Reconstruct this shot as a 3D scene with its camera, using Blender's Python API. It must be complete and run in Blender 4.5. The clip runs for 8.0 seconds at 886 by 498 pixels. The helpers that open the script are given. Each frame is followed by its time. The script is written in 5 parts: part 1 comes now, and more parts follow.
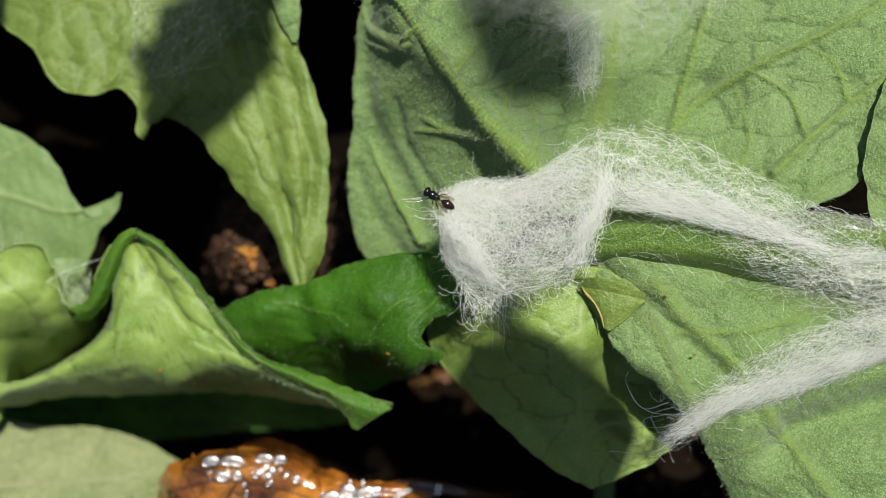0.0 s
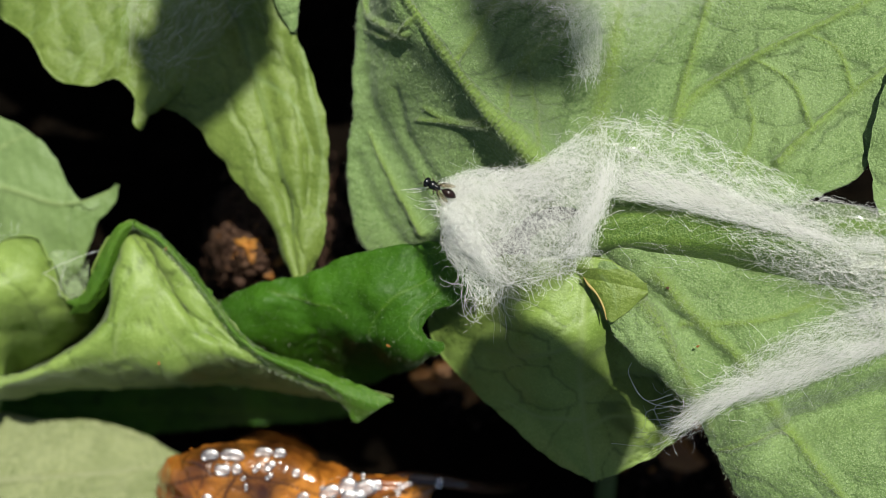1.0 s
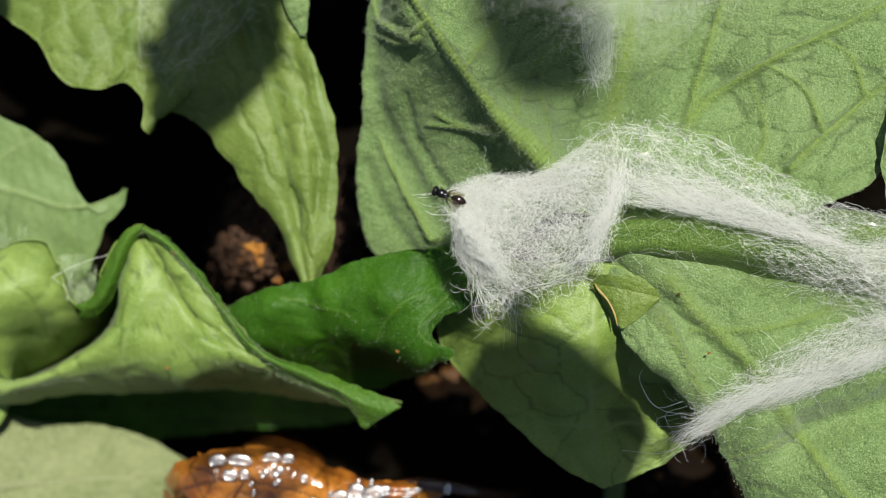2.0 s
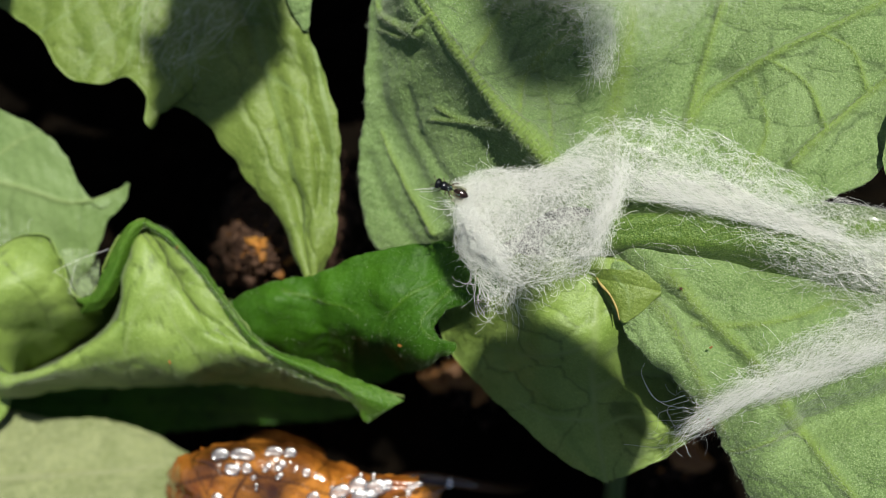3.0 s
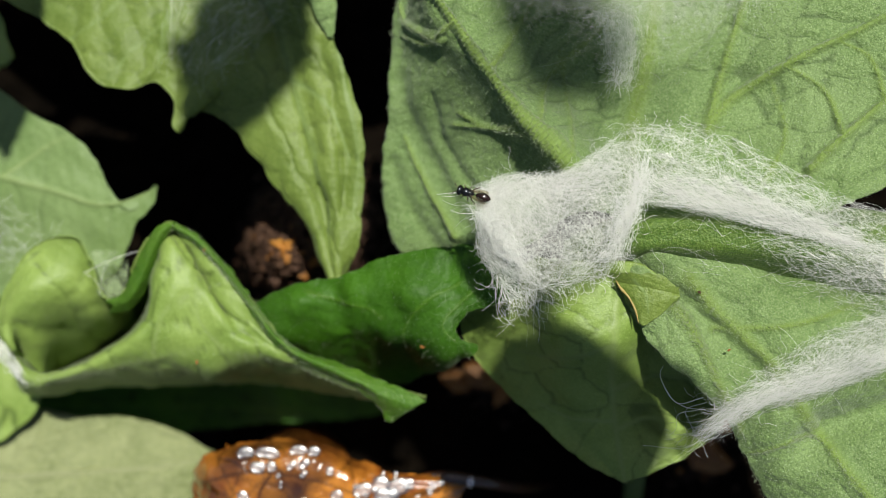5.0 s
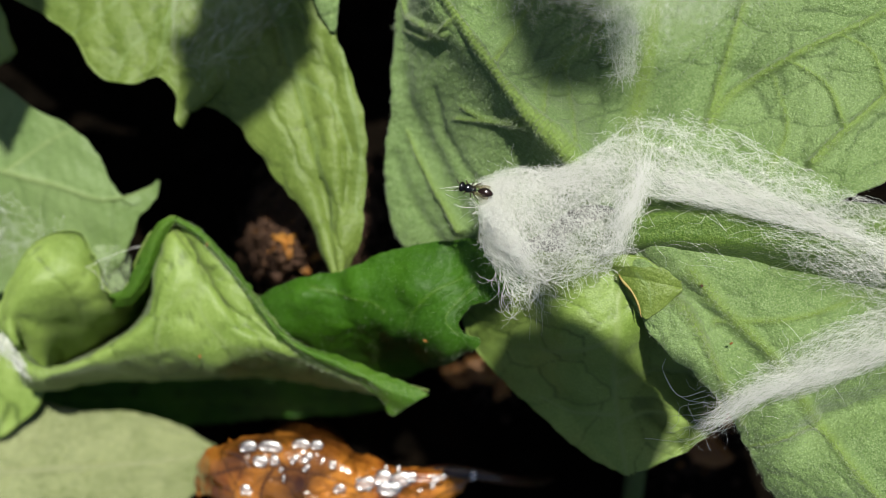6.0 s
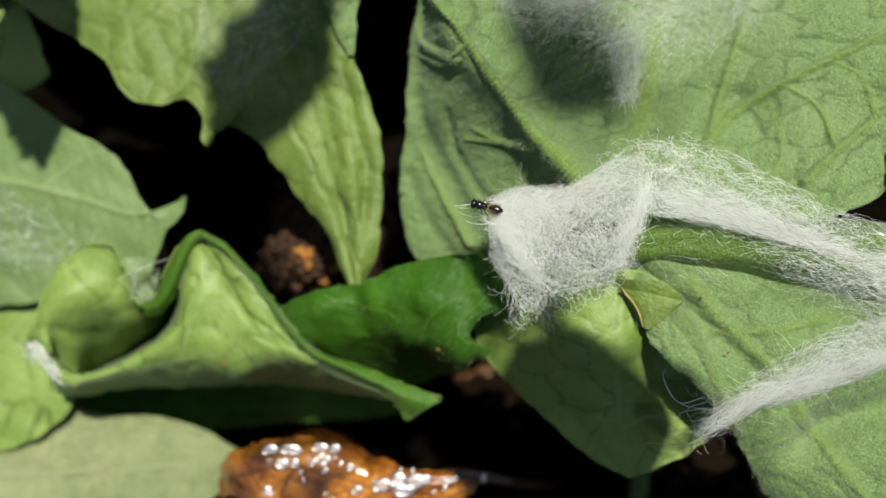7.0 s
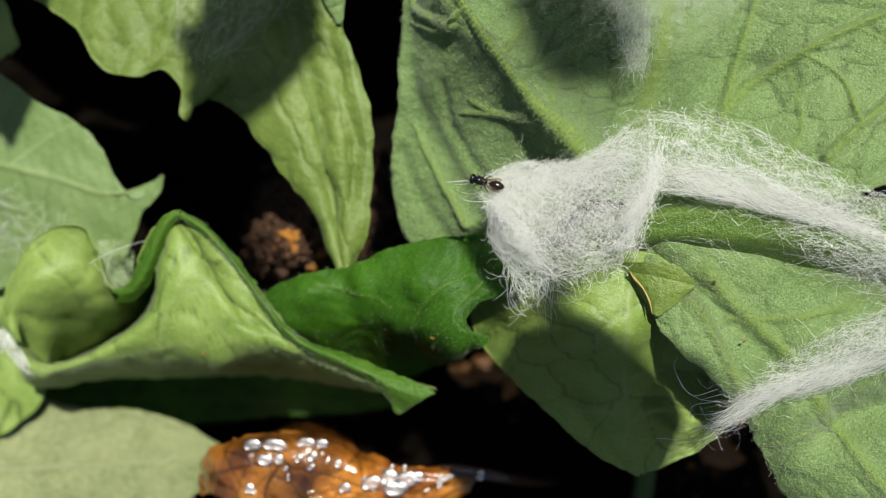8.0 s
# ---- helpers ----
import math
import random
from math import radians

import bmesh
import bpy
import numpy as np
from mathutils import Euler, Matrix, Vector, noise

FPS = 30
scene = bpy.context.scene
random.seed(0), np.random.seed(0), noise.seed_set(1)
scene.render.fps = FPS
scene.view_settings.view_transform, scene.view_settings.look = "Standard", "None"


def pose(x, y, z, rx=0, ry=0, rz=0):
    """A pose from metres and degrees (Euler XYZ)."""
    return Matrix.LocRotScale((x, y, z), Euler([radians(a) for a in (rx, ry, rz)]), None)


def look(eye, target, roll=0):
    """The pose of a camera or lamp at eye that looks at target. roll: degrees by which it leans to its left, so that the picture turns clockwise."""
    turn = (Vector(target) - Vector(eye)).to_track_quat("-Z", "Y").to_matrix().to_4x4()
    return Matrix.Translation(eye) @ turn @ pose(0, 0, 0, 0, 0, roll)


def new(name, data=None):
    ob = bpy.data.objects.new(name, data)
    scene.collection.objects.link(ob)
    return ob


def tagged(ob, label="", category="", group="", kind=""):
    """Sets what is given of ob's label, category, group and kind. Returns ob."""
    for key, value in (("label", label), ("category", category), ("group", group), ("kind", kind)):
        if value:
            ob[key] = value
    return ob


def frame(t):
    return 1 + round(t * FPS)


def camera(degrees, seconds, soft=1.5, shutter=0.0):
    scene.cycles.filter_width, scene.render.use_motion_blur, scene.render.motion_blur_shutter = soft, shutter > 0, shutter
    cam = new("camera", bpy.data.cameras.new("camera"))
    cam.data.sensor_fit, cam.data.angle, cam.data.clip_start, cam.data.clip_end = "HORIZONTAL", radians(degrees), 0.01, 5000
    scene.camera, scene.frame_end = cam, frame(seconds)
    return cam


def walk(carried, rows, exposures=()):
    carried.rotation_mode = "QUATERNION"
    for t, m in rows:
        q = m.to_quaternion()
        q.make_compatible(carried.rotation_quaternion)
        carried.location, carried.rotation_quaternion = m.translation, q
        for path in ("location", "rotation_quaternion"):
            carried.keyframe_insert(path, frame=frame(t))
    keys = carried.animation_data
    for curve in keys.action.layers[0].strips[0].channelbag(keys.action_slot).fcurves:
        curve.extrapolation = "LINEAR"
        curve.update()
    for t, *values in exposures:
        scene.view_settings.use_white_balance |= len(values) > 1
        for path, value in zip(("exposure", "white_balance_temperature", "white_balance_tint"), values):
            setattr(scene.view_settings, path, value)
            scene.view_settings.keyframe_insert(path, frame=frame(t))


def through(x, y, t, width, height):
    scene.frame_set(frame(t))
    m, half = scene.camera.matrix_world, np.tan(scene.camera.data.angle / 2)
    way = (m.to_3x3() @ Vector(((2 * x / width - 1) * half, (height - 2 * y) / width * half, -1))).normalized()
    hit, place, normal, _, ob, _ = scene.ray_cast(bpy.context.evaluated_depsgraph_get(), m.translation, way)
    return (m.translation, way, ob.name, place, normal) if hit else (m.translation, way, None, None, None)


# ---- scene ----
# ---- camera: a phone held a hand's width over the plants, looking straight down ----
UNIT, EYE = 0.020, 0.100
cam = camera(40.0, 8.0, soft=0.98)
cam.data.dof.use_dof = True
cam.data.dof.focus_distance = 0.0735
cam.data.dof.aperture_fstop = 30.0
PATH = [
    (0.0, 0.0, 0.0, 0.0, 0.0, 0.0, 0.0),
    (0.3, -0.0064, -0.0072, -0.0096, -0.0927, -0.036, -0.045),
    (0.5, 0.0114, -0.0029, -0.0089, -0.1171, -0.076, -0.0517),
    (0.8, 0.0014, 0.0177, -0.0351, -0.3466, -0.2282, -0.0794),
    (1.0, -0.0039, -0.0105, -0.0382, -0.2678, -0.0217, -0.091),
    (1.5, -0.031, -0.0034, -0.0554, -0.4049, 0.0936, 0.01),
    (1.7, -0.0314, -0.004, -0.0534, -0.1159, 0.0713, 0.056),
    (2.8, -0.021, 0.0052, -0.0566, -0.3043, 0.0602, 0.089),
    (3.0, -0.0376, -0.0065, -0.0476, -0.3381, 0.058, 0.1128),
    (3.2, -0.0334, -0.0059, -0.0414, -0.2556, 0.2093, 0.1835),
    (3.5, -0.054, -0.0012, -0.0117, -0.1481, 0.417, 0.3504),
    (4.0, -0.0882, -0.0082, 0.078, -0.0203, 0.7968, 0.3868),
    (4.5, -0.0902, -0.0282, 0.0352, -0.0889, 0.8671, 0.3863),
    (4.7, -0.0686, -0.0079, 0.0233, -0.1927, 0.9993, 0.3472),
    (5.8, -0.0291, 0.0136, 0.0206, -0.5713, 0.9131, 0.2321),
    (6.0, -0.0615, -0.0004, 0.0302, -0.5539, 0.8753, 0.2202),
    (6.3, -0.0557, 0.0095, 0.0538, -0.521, 0.9563, 0.1645),
    (6.5, -0.0461, 0.0134, 0.0899, -0.4265, 1.0, 0.2182),
    (7.0, -0.0585, 0.029, 0.2518, -0.2818, 1.4511, 0.2706),
    (7.2, -0.0645, 0.0149, 0.2487, -0.3281, 1.3567, 0.2275),
    (7.5, -0.01, -0.0077, 0.0981, -0.2927, 1.2547, 0.2084),
    (7.8, -0.0452, -0.0122, 0.0084, -0.4595, 1.2445, 0.302),
    (8.0, -0.0594, -0.0194, -0.0355, -0.4916, 1.2758, 0.3888),
]
walk(cam, [(t, pose(UNIT * x, UNIT * y, EYE + UNIT * z, rx, ry, rz)) for t, x, y, z, rx, ry, rz in PATH])

# ---- light: one high sun from the far side, and the sky ----
SUN_WAY = Vector((0.15, 0.36, 1.0)).normalized()
world = bpy.data.worlds.new("sky")
scene.world = world
world.use_nodes = True
sky = world.node_tree.nodes.new("ShaderNodeTexSky")
sky.sky_type, sky.sun_disc = "NISHITA", False
sky.air_density, sky.dust_density, sky.ozone_density = 0.9, 1.2, 0.6
sky.sun_elevation = math.asin(SUN_WAY.z)
sky.sun_rotation = math.atan2(SUN_WAY.x, SUN_WAY.y)
world.node_tree.links.new(sky.outputs[0], world.node_tree.nodes["Background"].inputs[0])
world.node_tree.nodes["Background"].inputs[1].default_value = 0.05
sun = new("sun", bpy.data.lights.new("sun", "SUN"))
sun.data.energy, sun.data.angle, sun.data.color = 5.0, radians(0.53), (1.0, 0.985, 0.905)
sun.matrix_world = look(SUN_WAY * 2, (0, 0, 0))
scene.view_settings.exposure = 0.28


# ---- materials ----
class Nodes:
    """A short way to write node materials."""

    def __init__(self, name):
        self.mat = bpy.data.materials.new(name)
        self.mat.use_nodes = True
        self.tree = self.mat.node_tree
        self.tree.nodes.clear()
        self.out = self.tree.nodes.new("ShaderNodeOutputMaterial")

    def add(self, kind, inputs=(), **attrs):
        node = self.tree.nodes.new("ShaderNode" + kind)
        for key, value in attrs.items():
            if key == "operation":
                node.operation = value
            elif key == "data_type":
                node.data_type = value
            elif key == "feature":
                node.feature = value
            elif key == "attribute_name":
                node.attribute_name = value
        for key, value in dict(inputs).items():
            socket = node.inputs[key]
            if hasattr(value, "is_linked"):
                self.tree.links.new(value, socket)
            else:
                socket.default_value = value
        return node

    def attribute(self, name):
        return self.add("Attribute", attribute_name=name).outputs["Fac"]

    def noise(self, scale, detail=4.0, rough=0.55, vector=None):
        vector = vector or self.add("TexCoord").outputs["Object"]
        return self.add("TexNoise", {"Vector": vector, "Scale": scale, "Detail": detail, "Roughness": rough}).outputs["Fac"]

    def ramp(self, fac, stops):
        node = self.add("ValToRGB", {"Fac": fac})
        els = node.color_ramp.elements
        while len(els) < len(stops):
            els.new(0.5)
        for el, (pos, col) in zip(els, stops):
            el.position, el.color = pos, (*col, 1) if len(col) == 3 else col
        return node.outputs["Color"]

    def grey(self, fac, a, b, low=0.0, high=1.0):
        return self.ramp(fac, [(a, (low,) * 3), (b, (high,) * 3)])

    def mix(self, fac, a, b):
        node = self.add("Mix", data_type="RGBA")
        for socket, value in ((node.inputs[0], fac), (node.inputs[6], a), (node.inputs[7], b)):
            if hasattr(value, "is_linked"):
                self.tree.links.new(value, socket)
            else:
                socket.default_value = value if isinstance(value, float) else (*value, 1)
        return node.outputs[2]

    def math(self, op, a, b=0.0):
        return self.add("Math", {0: a, 1: b}, operation=op).outputs[0]

    def bump(self, height, strength, distance):
        return self.add("Bump", {"Height": height, "Strength": strength, "Distance": distance}).outputs[0]

    def finish(self, shader):
        self.tree.links.new(shader, self.out.inputs[0])
        return self.mat


def leaf_material(name, blade, pale, vein, rough=0.55, through=0.3, sheen=0.0, grain=1.0, glow=(0.25, 0.5, 0.05), spec=0.4):
    """Leaf blade: mottled colour, lighter veins, fine downy grain, light that shines through."""
    n = Nodes(name)
    mottle = n.grey(n.noise(170, 5, 0.6), 0.35, 0.68)
    fine = n.grey(n.noise(6500, 2, 0.7), 0.42, 0.64)
    colour = n.mix(mottle, blade, pale)
    streak = n.grey(n.noise(60, 3, 0.5), 0.4, 0.62)
    colour = n.mix(n.math("MULTIPLY", streak, 0.15), colour, tuple(0.62 * c for c in blade))
    colour = n.mix(n.math("MULTIPLY", fine, 0.4 * grain), colour, (1.35 * pale[0] + 0.02, 1.35 * pale[1] + 0.02, 1.25 * pale[2] + 0.01))
    speck = n.grey(n.noise(13000, 1, 0.6), 0.57, 0.67)
    colour = n.mix(n.math("MULTIPLY", speck, min(0.5 * grain, 0.9)), colour, (1.3 * pale[0] + 0.1, 1.3 * pale[1] + 0.1, 1.3 * pale[2] + 0.07))
    colour = n.mix(n.math("MULTIPLY", n.attribute("net"), 0.9), colour, tuple(0.42 * c for c in blade))
    colour = n.mix(n.attribute("vein"), colour, vein)
    spots = n.grey(n.noise(520, 2, 0.5), 0.69, 0.74)
    colour = n.mix(n.math("MULTIPLY", spots, 0.2), colour, tuple(0.45 * c for c in blade))
    relief = n.math("ADD", n.math("MULTIPLY", n.noise(7000, 2, 0.6), 0.5), n.math("MULTIPLY", n.noise(1500, 3, 0.6), 1.0))
    bump = n.bump(relief, 0.55 * grain, 0.00022)
    shader = n.add("BsdfPrincipled", {"Base Color": colour, "Roughness": rough, "Normal": bump, "Specular IOR Level": spec,
                                      "Sheen Weight": sheen, "Sheen Roughness": 0.5})
    lit = n.add("BsdfTranslucent", {"Color": (*glow, 1), "Normal": bump})
    both = n.add("MixShader", {0: through, 1: shader.outputs[0], 2: lit.outputs[0]})
    return n.finish(both.outputs[0])


def silk_material(name, colour=(0.93, 0.935, 0.91), gap=None):
    """Silk; with gap, a felt whose cover (attribute) is broken up by fine holes, gap more at every place."""
    n = Nodes(name)
    shader = n.add("BsdfPrincipled", {"Base Color": (*colour, 1), "Roughness": 0.25, "Specular IOR Level": 0.8})
    lit = n.add("BsdfTranslucent", {"Color": (*colour, 1)})
    both = n.add("MixShader", {0: 0.28, 1: shader.outputs[0], 2: lit.outputs[0]}).outputs[0]
    if "felt" in name:
        holes = n.math("ADD", n.math("MULTIPLY", n.noise(1500, 4, 0.75), 1.3), n.math("MULTIPLY", n.noise(260, 3, 0.6), 0.9))
        level = n.math("SUBTRACT", n.math("ADD", n.math("MULTIPLY", n.attribute("cover"), 1.0), 0.55 - (gap or 0.0)), holes)
        shown = n.grey(n.math("ADD", level, 0.5), 0.25, 0.75, 0.0, 0.92)
        clear = n.add("BsdfTransparent")
        both = n.add("MixShader", {0: shown, 1: clear.outputs[0], 2: both}).outputs[0]
    return n.finish(both)


def plain_material(name, a, b, rough=0.6, scale=300.0, bump=0.4, depth=0.0003, spec=0.4, coat=0.0):
    n = Nodes(name)
    colour = n.mix(n.grey(n.noise(scale, 5, 0.65), 0.35, 0.7), a, b)
    colour = n.mix(n.math("MULTIPLY", n.add("ObjectInfo").outputs["Random"], 0.75), colour, tuple(0.3 * c for c in a))
    rise = n.bump(n.noise(scale * 2.5, 5, 0.7), bump, depth)
    shader = n.add("BsdfPrincipled", {"Base Color": colour, "Roughness": rough, "Normal": rise, "Specular IOR Level": spec,
                                      "Coat Weight": coat, "Coat Roughness": 0.06})
    return n.finish(shader.outputs[0])


def wet_leaf_material(name):
    """Dead leaf, rotted to amber with dark veins, under a film of water."""
    n = Nodes(name)
    blotch = n.grey(n.noise(240, 4, 0.6), 0.38, 0.62)
    colour = n.mix(blotch, (0.52, 0.2, 0.025), (0.24, 0.07, 0.01))
    colour = n.mix(n.grey(n.noise(110, 3, 0.5), 0.55, 0.7), colour, (0.05, 0.016, 0.005))
    colour = n.mix(n.math("MULTIPLY", n.attribute("net"), 0.6), colour, (0.02, 0.008, 0.003))
    colour = n.mix(n.attribute("vein"), colour, (0.03, 0.01, 0.004))
    rise = n.bump(n.noise(420, 3, 0.5), 0.9, 0.0008)
    film = n.bump(n.noise(330, 2, 0.4), 0.5, 0.0010)
    shader = n.add("BsdfPrincipled", {"Base Color": colour, "Roughness": 0.28, "Normal": rise, "Specular IOR Level": 0.5,
                                      "Coat Weight": 1.0, "Coat Roughness": 0.18, "Coat Normal": film})
    return n.finish(shader.outputs[0])


def water_material(name):
    n = Nodes(name)
    rise = n.bump(n.noise(900, 2, 0.5), 0.2, 0.0003)
    shine = n.add("BsdfGlossy", {"Color": (1, 1, 1, 1), "Roughness": 0.33, "Normal": rise})
    clear = n.add("BsdfTransparent", {"Color": (0.97, 0.97, 0.97, 1)})
    fresnel = n.add("Fresnel", {"IOR": 1.45, "Normal": rise}).outputs[0]
    return n.finish(n.add("MixShader", {0: n.math("ADD", fresnel, 0.2), 1: clear.outputs[0], 2: shine.outputs[0]}).outputs[0])


def wing_material(name):
    n = Nodes(name)
    shine = n.add("BsdfPrincipled", {"Base Color": (0.22, 0.18, 0.14, 1), "Roughness": 0.15, "Specular IOR Level": 0.8,
                                     "Thin Film Thickness": 330.0, "Thin Film IOR": 1.5})
    clear = n.add("BsdfTransparent", {"Color": (0.85, 0.82, 0.75, 1)})
    return n.finish(n.add("MixShader", {0: 0.93, 1: shine.outputs[0], 2: clear.outputs[0]}).outputs[0])


PALE = leaf_material("downy_leaf_underside", (0.094, 0.168, 0.038), (0.149, 0.228, 0.074), (0.170, 0.258, 0.042), 0.6, 0.16, 0.2, 1.7)
MID = leaf_material("leaf_underside", (0.138, 0.222, 0.034), (0.250, 0.345, 0.080), (0.22, 0.30, 0.085), 0.5, 0.13, 0.05, 0.5)
YOUNG = leaf_material("thin_young_leaf", (0.13, 0.22, 0.04), (0.2, 0.3, 0.07), (0.22, 0.3, 0.09), 0.5, 0.6, 0.0, 0.5, (0.6, 0.8, 0.25))
SOFT = leaf_material("soft_leaf_underside", (0.086, 0.138, 0.018), (0.152, 0.214, 0.038), (0.17, 0.245, 0.07), 0.5, 0.13, 0.05, 0.9)
COOL = leaf_material("blue_green_leaf_underside", (0.120, 0.192, 0.055), (0.185, 0.265, 0.095), (0.21, 0.28, 0.10), 0.5, 0.13, 0.05, 0.5)
LOW = leaf_material("faded_leaf", (0.10, 0.130, 0.035), (0.26, 0.285, 0.130), (0.25, 0.27, 0.13), 0.55, 0.12, 0.05, 1.5)
DARK = leaf_material("glossy_leaf_top", (0.010, 0.046, 0.001), (0.040, 0.125, 0.004), (0.06, 0.14, 0.010), 0.5, 0.15, 0.0, 0.6, (0.14, 0.3, 0.005), 0.2)
FRESH = leaf_material("bright_leaf_margin", (0.032, 0.105, 0.004), (0.075, 0.165, 0.013), (0.14, 0.23, 0.045), 0.45, 0.2, 0.0, 1.3, (0.2, 0.4, 0.01), 0.25)
STEM = leaf_material("downy_stem", (0.034, 0.090, 0.004), (0.088, 0.150, 0.014), (0.2, 0.3, 0.1), 0.5, 0.1, 0.1, 1.6)
DOWN = leaf_material("leaf_down", (0.36, 0.42, 0.27), (0.44, 0.50, 0.36), (0.4, 0.4, 0.3), 0.5, 0.3)
SILK = silk_material("silk_thread", (0.95, 0.955, 0.90))
FELT = silk_material("silk_felt", (0.80, 0.86, 0.68))
FELT_THIN = silk_material("thin_silk_felt", (0.62, 0.64, 0.54), 0.4)
FELT_SHEER = silk_material("sheer_silk_felt", (0.62, 0.65, 0.53), 0.5)
HAZE_FELT = silk_material("hazy_silk_felt", (0.6, 0.62, 0.58), 0.85)
# soil near black: the deep shade between the leaves is in its colour
SOIL = plain_material("shade_dark_soil", (0.004, 0.003, 0.0018), (0.017, 0.011, 0.006), 0.9, 260, 0.8, 0.002, 0.04)
CHIP = plain_material("brown_litter", (0.075, 0.03, 0.013), (0.22, 0.115, 0.055), 0.7, 400, 0.6, 0.0006)
AMBER = plain_material("orange_litter", (0.3, 0.11, 0.015), (0.48, 0.23, 0.045), 0.5, 500, 0.4, 0.0004)
STRAW = plain_material("dry_leaf_edge", (0.34, 0.24, 0.06), (0.5, 0.38, 0.14), 0.5, 900, 0.3, 0.0002)
BLACK = plain_material("black_shell", (0.004, 0.004, 0.004), (0.01, 0.011, 0.009), 0.2, 9000, 0.15, 0.00003, 0.6)
BROWN = plain_material("brown_shell", (0.010, 0.005, 0.003), (0.026, 0.011, 0.007), 0.2, 9000, 0.15, 0.00003, 0.6)
LEG = plain_material("leg_shell", (0.03, 0.018, 0.01), (0.08, 0.05, 0.03), 0.35, 9000, 0.1, 0.00002)
WING = wing_material("clear_wing")
MUD = plain_material("wet_stalk", (0.02, 0.006, 0.003), (0.07, 0.02, 0.006), 0.35, 500, 0.6, 0.0005, 0.5, 1.0)
WET = wet_leaf_material("wet_dead_leaf")
WATER = water_material("water_film")


# ---- mesh helpers ----
MM = 0.001


def spline(points, count, knots=None):
    """Smooth curve through points, count samples (numpy, centripetal feel by chord spacing)."""
    p = np.array(points, float)
    chord = np.maximum(np.linalg.norm(np.diff(p, axis=0), axis=1), 1e-6) ** 0.5
    knots = np.concatenate([[0], np.cumsum(chord)]) if knots is None else knots
    tangent = np.gradient(p, knots, axis=0)
    u = np.linspace(0, knots[-1], count)
    k = np.clip(np.searchsorted(knots, u, side="right") - 1, 0, len(p) - 2)
    h = knots[k + 1] - knots[k]
    w = ((u - knots[k]) / h)[:, None]
    h = h[:, None]
    return ((2 * w**3 - 3 * w**2 + 1) * p[k] + (w**3 - 2 * w**2 + w) * h * tangent[k]
            + (3 * w**2 - 2 * w**3) * p[k + 1] + (w**3 - w**2) * h * tangent[k + 1])


def even(points, count):
    """Smooth curve through points, by even arc length."""
    c = spline(points, 400)
    arc = np.concatenate([[0], np.cumsum(np.linalg.norm(np.diff(c, axis=0), axis=1))])
    u = np.linspace(0, arc[-1], count)
    return np.stack([np.interp(u, arc, c[:, i]) for i in range(c.shape[1])], 1)


def mesh_object(name, verts, faces, material, parent=None, label="", smooth=True, attributes=()):
    """Links numpy verts (metres) and faces as one mesh object."""
    me = bpy.data.meshes.new(name)
    verts, faces = np.asarray(verts, np.float32), np.asarray(faces, np.int32)
    sides = faces.shape[1]
    me.vertices.add(len(verts))
    me.vertices.foreach_set("co", verts.ravel())
    me.loops.add(faces.size)
    me.loops.foreach_set("vertex_index", faces.ravel())
    me.polygons.add(len(faces))
    me.polygons.foreach_set("loop_start", np.arange(0, faces.size, sides, dtype=np.int32))
    me.update(calc_edges=True)
    me.polygons.foreach_set("use_smooth", np.full(len(faces), smooth))
    for key, values in dict(attributes).items():
        layer = me.attributes.new(key, "FLOAT", "POINT")
        layer.data.foreach_set("value", np.asarray(values, np.float32).ravel())
    me.materials.append(material)
    ob = new(name, me)
    if parent:
        ob.parent = parent
    if label:
        tagged(ob, label)
    return ob


def thing(name, label, category, group="", kind=""):
    ob = new(name)
    ob.empty_display_size = 0.005
    return tagged(ob, label, category, group, kind)


def grid_faces(rows, cols, wrap=False):
    i, j = np.meshgrid(np.arange(rows - 1), np.arange(cols if wrap else cols - 1), indexing="ij")
    a, b = i * cols + j, i * cols + (j + 1) % cols
    return np.stack([a, b, b + cols, a + cols], -1).reshape(-1, 4)


def wave_noise(x, y, scale, seed, octaves=3):
    """Cheap smooth noise from a few random sine waves; x, y in mm."""
    rng = np.random.default_rng(seed)
    out = np.zeros(np.shape(x))
    for o in range(octaves):
        for _ in range(4):
            a, ph = rng.uniform(0, 2 * np.pi, 2)
            f = 2 * np.pi / scale * 2**o * rng.uniform(0.7, 1.3)
            out += 0.5**o * np.sin(f * (np.cos(a) * x + np.sin(a) * y) + ph)
    return out / 4


def line_distance(x, y, line):
    """Distance of points to a smooth line in the plan, and the place along it (0 to 1)."""
    c = even(line, 60)
    d = np.hypot(x[..., None] - c[:, 0], y[..., None] - c[:, 1])
    k = d.argmin(-1)
    return np.take_along_axis(d, k[..., None], -1)[..., 0], k / 59


